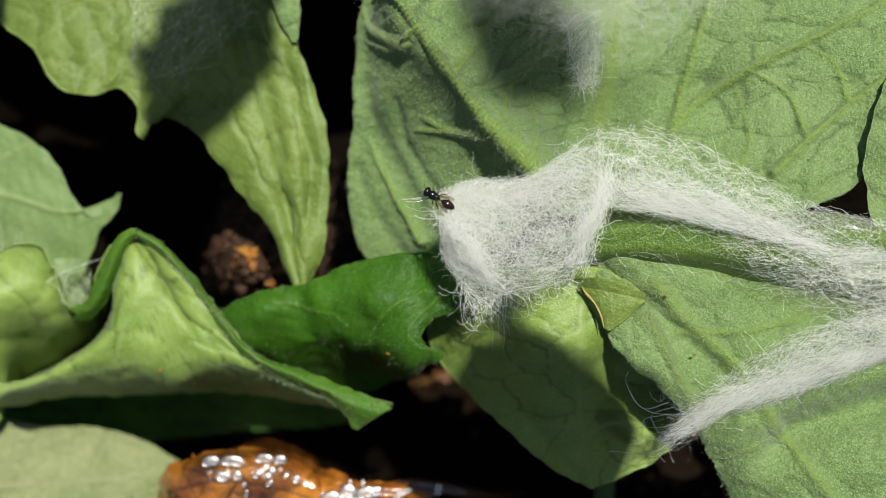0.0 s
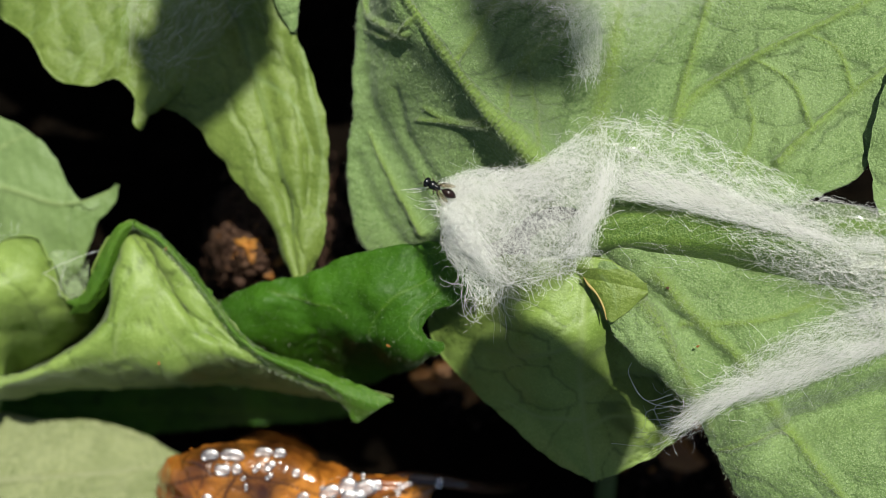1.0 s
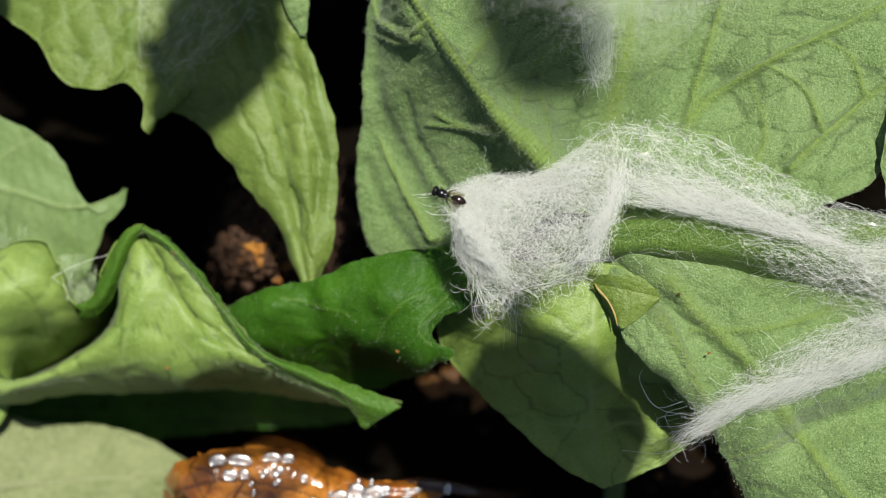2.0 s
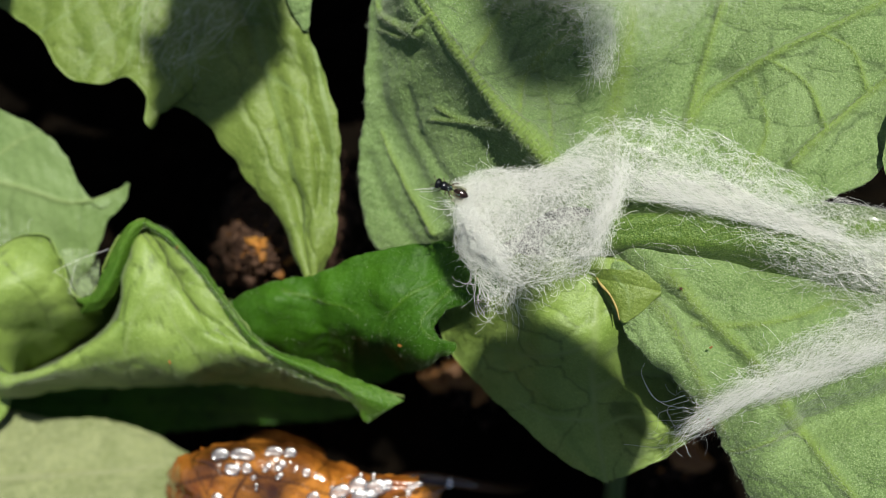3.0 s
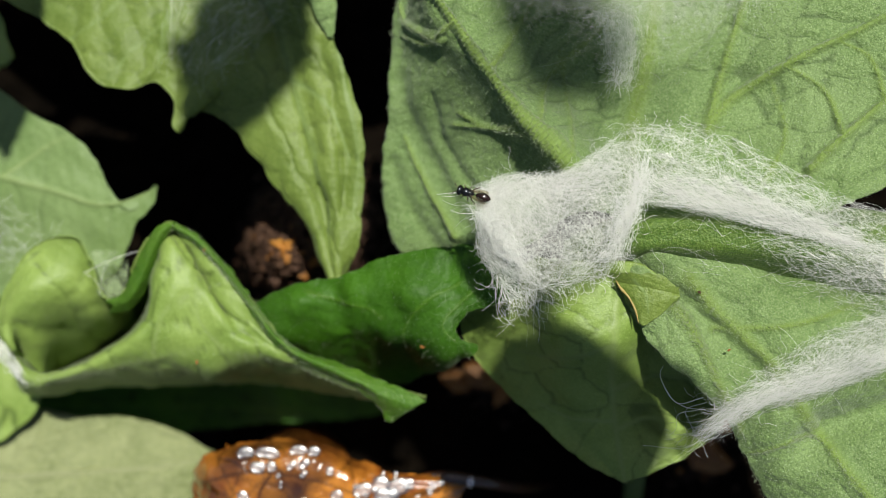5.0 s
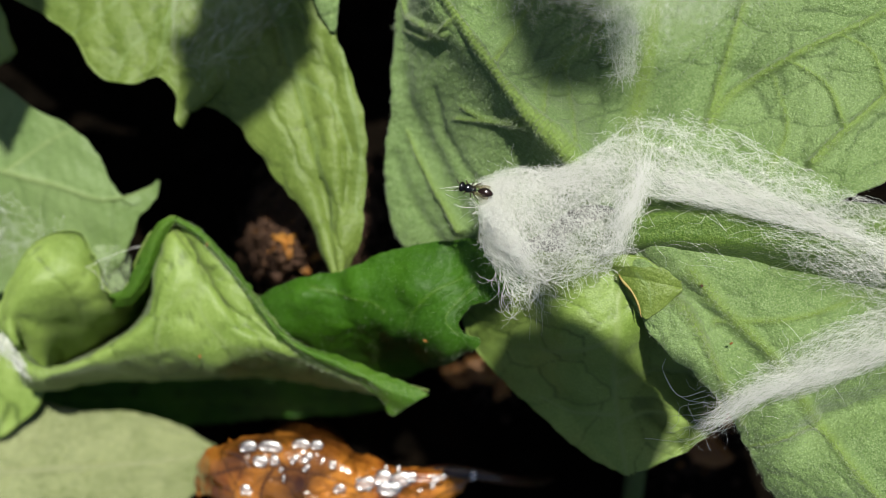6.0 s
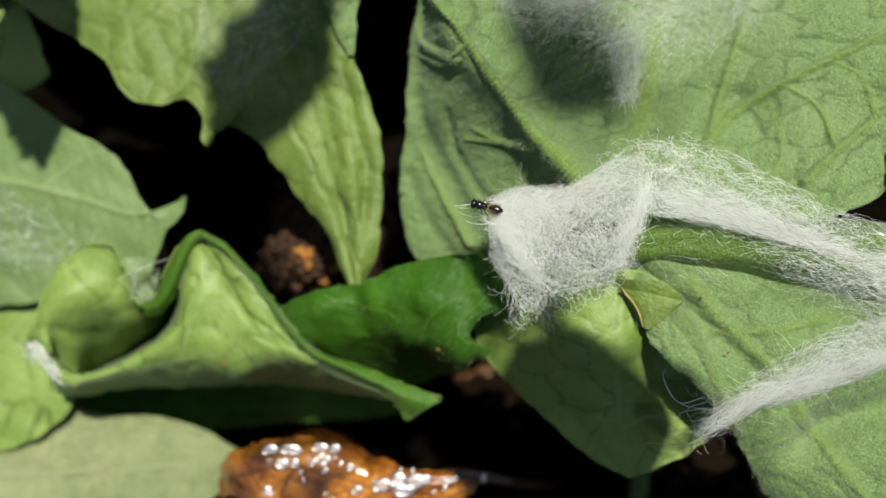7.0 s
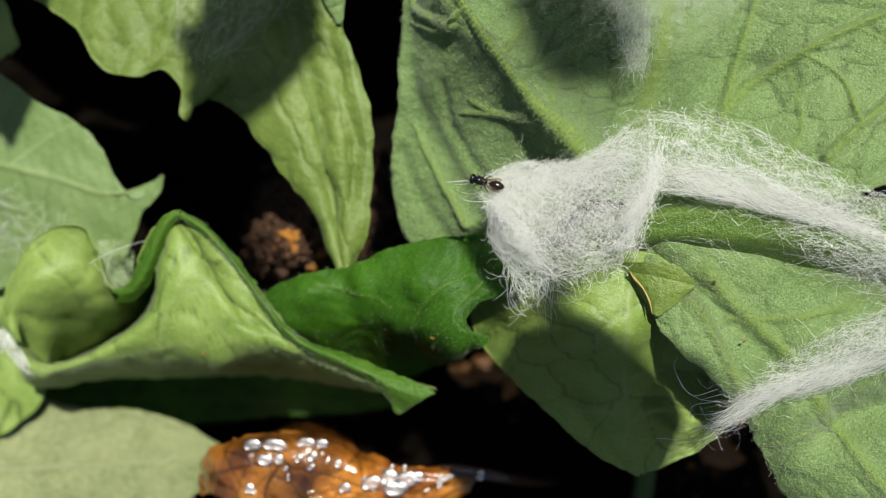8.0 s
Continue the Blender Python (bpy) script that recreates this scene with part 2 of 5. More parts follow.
def tube(name, line, radii, material, parent, label="", sides=10, ribs=0.0, tall=1.0):
    """A tapering tube along a smooth line (mm), round or, with tall, higher than wide."""
    c = even(line, max(24, 6 * len(line)))
    r = np.interp(np.linspace(0, 1, len(c)), np.linspace(0, 1, len(radii)), radii)
    t = np.gradient(c, axis=0)
    t /= np.linalg.norm(t, axis=1)[:, None]
    side = np.cross(t, (0.31, 0.17, 0.93))
    side /= np.linalg.norm(side, axis=1)[:, None]
    up = tall * np.cross(side, t)
    a = np.linspace(0, 2 * np.pi, sides, endpoint=False)
    r = r[:, None] * (1 + ribs * np.cos(7 * a)[None] + ribs * 0.5 * np.sin(0.9 * np.arange(len(c)))[:, None] * np.cos(3 * a)[None])
    v = c[:, None] + r[..., None] * (np.cos(a)[None, :, None] * side[:, None] + np.sin(a)[None, :, None] * up[:, None])
    z = np.zeros(v.shape[:2])
    ob = mesh_object(name, v.reshape(-1, 3) * MM, grid_faces(len(c), sides, True), material, parent, label, attributes={"vein": z, "net": z})
    return ob


BLADES = {}


def leaf(name, rib, left, right, material, parent, label, veins=(), cell=3.0, puff=0.12, bulge=(0.0, 0.0), wave=0.25,
         seed=1, thick=0.35, fine=1.0, margin=0.12, ridge=0.3, net=1.0, curves=None, key="", grain=(0.0, 1.0), quiet=None, pace="left"):
    """A leaf blade (mm): lofted from its midrib to both margins, arched by bulge, with raised main veins, a net of fine
    veins with puffed fields between them, a wavy margin, and real thickness."""
    n, m = int(170 * fine), int(64 * fine)
    if curves:
        # lofted across several lengthwise curves, from margin to margin
        lines = np.stack([spline(c, n) for c in curves], 0)
        v = spline(lines.reshape(len(curves), -1), 2 * m - 1).reshape(2 * m - 1, n, 3).swapaxes(0, 1)
        across = np.abs(np.linspace(-1, 1, 2 * m - 1))
    else:
        # a rib with as many points as one margin runs in step with it
        paced = right if pace == "right" else left
        chord = np.linalg.norm(np.diff(np.array(paced, float), axis=0), axis=1) ** 0.5
        step = np.concatenate([[0], np.cumsum(chord)]) if len(rib) == len(paced) > 8 else None
        r, le, ri = spline(rib, n, step), spline(left, n), spline(right, n)
        t = np.linspace(0, 1, m)[:, None]
        halves = []
        for edge, arch in ((le, bulge[0]), (ri, bulge[1])):
            h = r[:, None] * (1 - t[None]) + edge[:, None] * t[None]
            h[..., 2] += arch * 4 * t[None, :, 0] * (1 - t[None, :, 0])
            halves.append(h)
        v = np.concatenate([halves[0][:, :0:-1], halves[1]], 1)
        across = np.concatenate([t[:0:-1, 0], t[:, 0]])
    x, y = v[..., 0], v[..., 1]
    # wavy margin and gentle waves of the blade
    rim = across[None] ** 6
    rng = np.random.default_rng(seed)
    shift = margin * rim[..., None] * np.stack([wave_noise(x, y, 2.2, seed + 5), wave_noise(x, y, 2.2, seed + 6), wave_noise(x, y, 4, seed + 7)], -1)
    v = v + shift
    x, y = v[..., 0], v[..., 1]
    lift = wave * wave_noise(x, y, 9, seed)
    # main veins
    ridge_h, vein = np.zeros(x.shape), np.zeros(x.shape)
    for width, *line in sorted(veins, key=lambda w: isinstance(w[0], tuple) and w[0][1] < 0):
        width, gain = width if isinstance(width, tuple) else (width, 1.0)
        d, along = line_distance(x, y, line)
        if gain < 0:
            ridge_h = ridge_h + gain * ridge * np.exp(-(d / width) ** 2)
            continue
        w = width * (1 - 0.55 * along) * (0.9 + 0.15 * wave_noise(x, y, 3, seed + 11))
        g = np.exp(-(d / w) ** 2)
        ridge_h = np.maximum(ridge_h, gain * ridge * width / 0.5 * (1 - 0.5 * along) * g - 0.15 * ridge * np.exp(-((d - 2.2 * w) / w) ** 2))
        vein = np.maximum(vein, np.exp(-(d / (0.8 * w)) ** 2))
    # net of fine veins: cell borders
    low, high = v[..., :2].reshape(-1, 2).min(0), v[..., :2].reshape(-1, 2).max(0)
    count = int(np.clip((high - low).prod() / cell**2, 8, 500))
    seeds = rng.uniform(low, high, (count, 2))
    flat = v[..., :2].reshape(-1, 2) + 0.1 * cell * np.stack([wave_noise(x, y, cell, seed + 21).ravel(), wave_noise(x, y, cell, seed + 22).ravel()], 1)
    # fields drawn out along the grain
    ca, sa = math.cos(radians(grain[0])), math.sin(radians(grain[0]))
    draw = np.array(((ca, -sa), (sa, ca))) @ np.diag((grain[1] ** -0.5, grain[1] ** 0.5))
    seeds, flat = seeds @ draw, flat @ draw
    border = np.empty(len(flat))
    for k in range(0, len(flat), 4000):
        d = np.sort(np.linalg.norm(flat[k:k + 4000, None] - seeds[None], axis=2), axis=1)[:, :2]
        border[k:k + 4000] = d[:, 1] - d[:, 0]
    border = border.reshape(x.shape)
    line = np.exp(-(border / (0.032 * cell)) ** 2)
    puffed = puff * (np.minimum(border / cell, 0.6) / 0.6) ** 0.6
    if quiet:
        line, puffed = line * quiet(x, y), puffed * quiet(x, y)
    lift = lift + ridge_h + puffed * (1 - vein) + 0.03 * wave_noise(x, y, 0.9, seed + 31)
    du, dv = np.gradient(v, axis=0), np.gradient(v, axis=1)
    normal = np.cross(du, dv)
    normal /= np.linalg.norm(normal, axis=-1)[..., None] + 1e-9
    normal *= np.sign(normal[..., 2:3] + 1e-9)
    v = v + lift[..., None] * normal
    rows, cols = v.shape[:2]
    if key:
        BLADES[key] = (v, normal, vein, across)
    # underside and rim give the blade its thickness
    edge_thin = (0.35 + 0.65 * (1 - across[None, :, None] ** 4)) * thick
    back = v - normal * edge_thin
    top_f = grid_faces(rows, cols)
    if np.cross(v[1, cols // 2] - v[0, cols // 2], v[1, cols // 2 + 1] - v[0, cols // 2])[2] < 0:
        top_f = top_f[:, ::-1]
    idx = np.arange(rows * cols).reshape(rows, cols)
    loop = np.concatenate([idx[0, :], idx[1:, -1], idx[-1, -2::-1], idx[-2:0:-1, 0]])
    nxt = np.roll(loop, -1)
    k = rows * cols
    side_f = np.stack([loop, nxt, nxt + k, loop + k], 1)
    faces = np.concatenate([top_f, top_f[:, ::-1] + k, side_f])
    verts = np.concatenate([v.reshape(-1, 3), back.reshape(-1, 3)])
    two = lambda a: np.concatenate([a.ravel(), a.ravel()])
    ob = mesh_object(name, verts * MM, faces, material, parent, label,
                     attributes={"vein": two(np.clip(vein, 0, 1)), "net": two(net * line * (1 - vein))})
    if key:
        BLADES[key + "_ob"] = ob
    return ob


def strands(name, lines, radius, material, parent, label="", kind="stuff"):
    """Many fine threads as thin three-sided tubes; lines: array (threads, points, 3) in mm."""
    count, k = lines.shape[:2]
    t = np.gradient(lines, axis=1)
    t /= np.linalg.norm(t, axis=2)[..., None] + 1e-9
    side = np.cross(t, np.array((0.3, 0.2, 0.93)))
    side /= np.linalg.norm(side, axis=2)[..., None] + 1e-9
    up = np.cross(side, t)
    a = np.arange(3) * 2 * np.pi / 3
    radius = np.asarray(radius, float) * np.random.default_rng(count).lognormal(0, 0.3, count)
    r = np.broadcast_to(np.asarray(radius, float).reshape(-1, 1, 1, 1), (count, 1, 1, 1))
    v = lines[:, :, None] + r * (np.cos(a)[None, None, :, None] * side[:, :, None] + np.sin(a)[None, None, :, None] * up[:, :, None])
    f = grid_faces(k, 3, True)
    faces = (f[None] + (np.arange(count) * k * 3)[:, None, None]).reshape(-1, 4)
    ob = mesh_object(name, v.reshape(-1, 3) * MM, faces, material, parent, label)
    return tagged(ob, kind=kind) if kind else ob


class Sheet:
    """A silk sheet between two edges (mm), arched by bulge: u runs along the edges, v from the first to the second."""

    def __init__(self, first, second, bulge=0.0, seed=1, rough=0.15):
        self.a, self.b, self.bulge, self.seed, self.rough = even(first, 200), even(second, 200), bulge, seed, rough

    def at(self, u, v):
        k = np.clip(u, 0, 1) * 199
        past = (u - np.clip(u, 0, 1))[..., None]
        ends = lambda c: np.where(past < 0, (c[8] - c[0]) / 8, (c[199] - c[191]) / 8) * 199 * past
        pick = lambda c: np.stack([np.interp(k, np.arange(200), c[:, i]) for i in range(3)], -1) + ends(c)
        v1 = v[..., None]
        p = pick(self.a) * (1 - v1) + pick(self.b) * v1
        p[..., 2] += self.bulge * np.maximum(4 * v * (1 - v), -0.6) + self.rough * wave_noise(p[..., 0], p[..., 1], 3.5, self.seed)
        return p

    def felt(self, name, material, parent, label="", nu=150, nv=80, drop=0.12, cover=None):
        """The matted under-layer: cover (0 to 1) thins out towards its edges."""
        u, v = np.meshgrid(np.linspace(0, 1, nu), np.linspace(0, 1, nv), indexing="ij")
        p = self.at(u, v)
        p[..., 2] -= drop
        w = p.copy()
        w[..., 2] -= 0.12
        x, y = p[..., 0], p[..., 1]
        edge = np.clip(np.minimum(np.minimum(v, 1 - v) / 0.16, np.minimum(u, 1 - u) / 0.08), 0, 1)
        c = edge * (cover(u, v) if cover else 1.0) - 0.9 * (1 - edge) + 0.15 * wave_noise(x, y, 2.5, self.seed + 40)
        f = grid_faces(nu, nv)
        return mesh_object(name, np.concatenate([p.reshape(-1, 3), w.reshape(-1, 3)]) * MM,
                           np.concatenate([f, f[:, ::-1] + nu * nv]), material, parent, label,
                           attributes={"cover": np.concatenate([c.ravel(), c.ravel()])})

    def threads(self, count, length, k=14, heading=0.0, spread=0.6, curl=0.5, lift=0.25, seed=1, dense=None, inset=0.02, stray=0.06, crimp=0.8):
        """Threads that wander over the sheet to both sides of their middles. heading: angle in the plan (degrees, or radians
        by u and v); spread: its scatter; curl: how much they turn at each step; lift: how far they
        stand off the sheet; crimp: fine crinkles."""
        rng = np.random.default_rng(seed)
        k = 2 * round(0.8 * k)
        u, v = rng.uniform(0.01, 0.99, 14 * count), rng.uniform(inset, 1 - inset, 14 * count)
        du, dv = self.at(u + 0.005, v) - self.at(u - 0.005, v), self.at(u, v + 0.01) - self.at(u, v - 0.01)
        area = np.abs(du[:, 0] * dv[:, 1] - du[:, 1] * dv[:, 0])
        chance = area / np.quantile(area, 0.9) * (dense(u, v) if dense else 1.0)
        keep = np.flatnonzero(rng.uniform(0, 1, 14 * count) < chance)[:count]
        u, v, du, dv = u[keep], v[keep], du[keep], dv[keep]
        c = len(u)
        normal = np.cross(du, dv)
        normal *= np.sign(normal[:, 2:3] + 1e-12)
        slope = -normal[:, :2] / np.maximum(normal[:, 2:3], 0.35 * np.linalg.norm(normal, axis=1)[:, None])
        p = self.at(u, v)
        ang = (heading(u, v) if callable(heading) else radians(heading)) + rng.normal(0, spread, c)
        # along the hems the threads follow the edge
        far_v = np.minimum(v, 1 - v) * np.linalg.norm(dv, axis=1) / 0.02
        far_u = np.minimum(u, 1 - u) * np.linalg.norm(du, axis=1) / 0.01
        edge = np.where(far_u < far_v, np.arctan2(dv[:, 1], dv[:, 0]), np.arctan2(du[:, 1], du[:, 0]))
        hem = rng.uniform(0, 1, c) < 1.1 * np.exp(-np.minimum(far_u, far_v) / 0.55)
        ang = np.where(hem, edge + rng.normal(0, 0.22, c), ang)
        wild = np.where(hem, 0.45, 1.0) * curl
        step = length * rng.lognormal(0, 0.35, c) / k
        base = lift * rng.uniform(0, 1, c) ** 2.0
        half = k // 2
        out = np.empty((c, k, 3))
        phase, beat = rng.uniform(0, 6.28, c), rng.uniform(0.6, 1.3, c)
        sway = 0.8 * wild * rng.normal(0, 1.0, c)
        kink, pitch = crimp * rng.uniform(0.0, 1.2, c) ** 2, rng.uniform(0.6, 1.9, c)
        for sign in (1, -1):
            q, drift, bend = p[:, :2].copy(), np.zeros(c), rng.normal(0, 0.22, c) * wild
            for i in range(half):
                place = half + i if sign > 0 else half - 1 - i
                if i or sign < 0:
                    drift = drift + bend + rng.normal(0, 0.2, c) * wild
                    a = ang + drift + sway * np.sin(phase + 0.7 * beat * place) + kink * np.sin(2 * phase + pitch * place) + (0 if sign > 0 else np.pi)
                    q = q + step[:, None] * np.stack([np.cos(a), np.sin(a)], 1)
                off = q - p[:, :2]
                out[:, place, :2] = q
                out[:, place, 2] = p[:, 2] + (slope * off).sum(1) + base + 0.15 * lift * np.sin(phase + 0.9 * place) - 0.2 * (off ** 2).sum(1)
        # few threads stray past the outline
        line = np.concatenate([self.a[::5, :2], self.b[::-5, :2]])
        nxt = np.roll(line, -1, axis=0)
        inside = np.zeros((c, k), bool)
        for (x0, y0), (x1, y1) in zip(line, nxt):
            cross = (y0 > out[..., 1]) != (y1 > out[..., 1])
            inside ^= cross & (out[..., 0] < (x1 - x0) * (out[..., 1] - y0) / (y1 - y0 + 1e-9) + x0)
        return out[((~inside).sum(1) <= 1) | (rng.uniform(0, 1, c) < stray)]


# ---- ground: soil, coloured dark for deep shade, one sheet out to the horizon ----
def soil_height(x, y):
    r = np.hypot(x, y)
    near, hollow = np.exp(-(r / 90) ** 2), -22.0 * np.exp(-(r / 60) ** 4)
    mound = 30.5 * np.exp(-(np.hypot(x + 14.2, y + 0.5) / 8.0) ** 2) + 15.0 * np.exp(-(np.hypot(x - 18, y + 17) / 7) ** 2) + 13.0 * np.exp(-(np.hypot(x - 0.5, y + 12) / 6) ** 2)
    return near * (1.0 * wave_noise(x, y, 14, 3) + 0.6 * wave_noise(x, y, 4, 4)) + hollow + mound - 1.5


def ground():
    a = np.linspace(-1, 1, 281)
    line = 60 * a + np.sign(a) * np.maximum(np.abs(a) - 0.72, 0) ** 6 * 1.0e8
    x, y = np.meshgrid(line, line, indexing="ij")
    v = np.stack([x, y, soil_height(x, y)], -1).reshape(-1, 3)
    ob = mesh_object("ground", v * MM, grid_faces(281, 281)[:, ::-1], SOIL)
    tagged(ob, "bare soil under the plants, deep shade put into its dark colour", "soil", kind="structure")


ground()

# ---- plants ----
near_plant = thing("broadleaf_plant", "low plant with broad downy leaves turned pale side up", "plant")
far_plant = thing("broadleaf_plant", "low plant with curled, lobed green leaves on dark soil", "plant")

vein_lines = [((0.42, 1.9), *[(6.6, 3.9), (4.9, 5.9), (2.8, 7.9), (0.2, 11.2), (-2.6, 15.3), (-5.0, 19.4)]), ((0.95, 0.22), *[(9.5, 1.4), (9.8, 7.3), (10.6, 10.6), (11.2, 14.0), (11.5, 17.0), (11.6, 21.9)]), (0.42, *[(14.5, 7.0), (15.9, 9.0), (19.4, 11.3), (24.5, 13.8), (29.3, 16.2)]), (0.4, *[(14.5, 7.0), (15.9, 12.0), (17.1, 16.0), (18.5, 20.5)]), (0.36, *[(20.4, 4.6), (22.4, 6.5), (24.9, 8.9), (28.2, 11.1)]), (0.3, *[(3.0, 7.1), (0.6, 7.6), (-1.6, 8.0)]), ((0.6, -0.4), *[(0.0, 0.0), (-2.4, 4.2), (-4.4, 7.7), (-5.5, 11.1)])]
vein_lines += [((0.55, -0.35), *[(-2.7, -0.5), (-4.8, 2.4), (-6.0, 5.5)]), ((0.35, -0.35), *[(-3.2, 9.8), (-2.4, 6.9), (-0.2, 3.4)]), (0.3, *[(-1.3, 0.4), (-3.6, 4.3), (-5.1, 7.3)]), (0.25, *[(22.5, 6.5), (21.6, 9.5), (19.4, 11.3)]), (0.22, *[(24.9, 8.9), (24.1, 11.6), (22.4, 12.7)]), (0.22, *[(17.8, 3.9), (19.2, 6.7), (18.5, 10.6)]), (0.25, *[(-2.3, 12.9), (-4.7, 14.7), (-5.4, 16.2)])]
vein_lines += [(0.28, *[(0.6, 10.7), (2.4, 13.9), (4.6, 17.6)]), (0.26, *[(3.7, 7.3), (4.4, 10.6), (7.9, 13.9)]), (0.25, *[(-1.6, 13.9), (-3.1, 13.0), (-5.1, 14.0)]), (0.26, *[(3.0, 7.6), (0.9, 7.5), (-1.2, 8.7)]), (0.22, *[(5.6, 5.3), (5.5, 9.5), (5.3, 12.5)])]
line_1 = [(0.6, -0.8, 19.0), (-3.3, -1.1, 16.0), (-5.7, -0.2, 14.6), (-6.6, 4.0, 15.0), (-6.2, 9.3, 16.6), (-5.7, 15.3, 17.6), (-4.3, 21.1, 19.0)]
line_2 = [(2.8, -0.3, 21.0), (-0.2, 0.4, 19.0), (-1.9, 2.3, 17.4), (-3.6, 5.8, 16.8), (-4.8, 9.6, 17.4), (-4.9, 15.2, 18.4), (-3.5, 20.9, 19.6)]
line_3 = [(5.2, 1.5, 22.6), (4.3, 3.2, 22.4), (3.0, 5.0, 22.0), (1.0, 7.3, 21.5), (-1.5, 10.6, 21.2), (-4.0, 15.0, 21.0), (-3.3, 20.7, 20.6)]
line_4 = [(7.2, 2.1, 24.8), (6.3, 4.2, 25.4), (4.9, 5.9, 25.4), (2.8, 7.9, 24.8), (0.2, 11.1, 24.0), (-2.6, 15.3, 23.6), (-2.1, 20.1, 23.0)]
line_5 = [(9.0, 1.4, 24.4), (8.7, 4.3, 24.0), (7.7, 6.8, 22.8), (6.4, 9.5, 21.6), (4.7, 11.7, 21.2), (3.2, 16.2, 21.0), (3.5, 20.9, 21.0)]
line_6 = [(10.6, 1.4, 24.4), (10.7, 3.9, 23.6), (10.8, 6.9, 22.6), (11.1, 9.9, 21.4), (11.2, 12.9, 21.0), (10.8, 16.9, 21.0), (10.6, 21.9, 20.0)]
line_7 = [(14.5, 1.1, 24.8), (15.6, 3.6, 24.0), (16.3, 6.5, 23.0), (16.6, 9.4, 22.4), (16.5, 12.3, 22.2), (17.1, 16.0, 22.0), (17.5, 21.7, 21.0)]
line_8 = [(18.9, 1.6, 25.6), (20.7, 3.9, 25.2), (21.9, 6.7, 24.8), (22.3, 9.5, 24.4), (22.6, 12.7, 24.2), (22.6, 16.4, 23.6), (22.3, 21.4, 22.0)]
line_9 = [(21.2, 1.9, 26.0), (23.5, 2.8, 26.2), (24.8, 3.6, 26.3), (26.1, 5.7, 26.4), (27.9, 8.2, 26.4), (29.9, 12.5, 25.6), (30.0, 16.9, 24.4), (27.7, 21.5, 23.0)]
leaf("leaf", None, None, None,
     PALE, near_plant, "broad pale green downy leaf, underside up, net of veins",
     veins=vein_lines,
     cell=2.7, puff=0.24, wave=0.3, seed=11, ridge=0.85, grain=(35, 1.7), quiet=lambda x, y: 0.2 + 0.8 / (1 + np.exp(-3 * (x + 2.7 - 0.78 * (15.6 - y)))), key="broad", net=0.75, fine=1.85, curves=[line_1, line_2, line_3, line_4, line_5, line_6, line_7, line_8, line_9])
leaf("leaf", [(10.0, -0.8, 23.6), (14.6, -5.2, 24.6), (18.9, -9.7, 25.4), (23.1, -14.2, 25.2), (27.2, -18.9, 24.4)],
     [(9.0, -1.6, 23.4), (9.5, -3.4, 23.8), (10.2, -5.2, 24.2), (11.9, -7.3, 24.6), (14.2, -9.2, 24.6), (16.4, -11.9, 23.4), (18.6, -15.7, 22.0), (21.6, -20.8, 21.0)],
     [(10.4, 0.4, 24.2), (20.4, -1.0, 24.0), (28.0, -2.4, 24.4), (33.0, -5.6, 24.0), (35.0, -10.8, 24.4), (32.5, -18.4, 23.6)],
     PALE, near_plant, "pale green downy leaf below the silk-wrapped stem, underside up",
     veins=[((0.6, 0.8), *[(13.1, -2.1), (15.1, -4.5), (17.7, -7.0), (21.4, -12.2), (27.2, -18.9)]), ((0.5, 0.8), *[(11.6, -3.2), (13.4, -5.6), (14.7, -8.3), (16.6, -11.5)]), (0.3, *[(21.4, -12.2), (18.7, -12.5), (17.3, -12.9)]),
            ((1.3, -3.6), *[(28.0, -9.4), (25.0, -10.2), (22.2, -11.4), (20.6, -12.6)]), (0.3, *[(14.6, -5.2), (19.3, -4.9), (23.7, -3.5)])],
     cell=2.6, puff=0.17, bulge=(0.5, 0.9), wave=0.4, seed=23, ridge=0.5, grain=(-40, 1.5), key="low", net=0.45)
leaf("leaf", [(30.5, 14.2, 27.6), (28.6, 9.7, 28.0), (28.3, 4.7, 28.0), (30.1, -0.6, 27.6)],
     [(29.2, 14.4, 26.4), (26.6, 9.9, 26.6), (25.7, 7.0, 26.8), (25.2, 4.8, 27.0), (25.3, 2.9, 27.4), (26.1, 0.7, 27.6), (30.2, -0.8, 27.4)],
     [(32.8, 14.2, 27.6), (33.3, 8.1, 28.0), (33.3, 4.0, 28.0), (31.0, -0.8, 27.2)],
     PALE, near_plant, "small downy leaf at the plant's edge", veins=[(0.4, *[(30.5, 14.2), (28.6, 9.7), (28.3, 4.7), (30.2, -0.6)])], seed=31, fine=0.6)
line_1 = [(4.2, -1.0, 20.0), (-0.8, -3.6, 15.0), (-0.7, -7.0, 14.5), (1.5, -9.7, 15.0), (5.0, -12.8, 17.6), (7.4, -14.8, 18.8), (9.8, -15.9, 19.2)]
line_2 = [(5.0, -1.0, 21.0), (3.4, -3.4, 18.0), (3.2, -6.4, 17.6), (4.0, -9.2, 17.8), (6.4, -12.2, 18.2), (8.2, -14.5, 18.8), (9.85, -15.9, 19.2)]
line_3 = [(6.2, -1.0, 23.6), (5.4, -3.4, 23.4), (5.5, -6.0, 23.4), (6.2, -9.0, 20.6), (7.8, -12.0, 19.4), (8.9, -14.4, 19.2), (9.85, -15.9, 19.2)]
line_4 = [(8.9, -1.0, 24.0), (8.6, -3.5, 24.0), (8.6, -6.0, 24.0), (8.9, -9.0, 21.2), (9.3, -12.0, 19.8), (9.6, -14.4, 19.4), (9.9, -15.9, 19.2)]
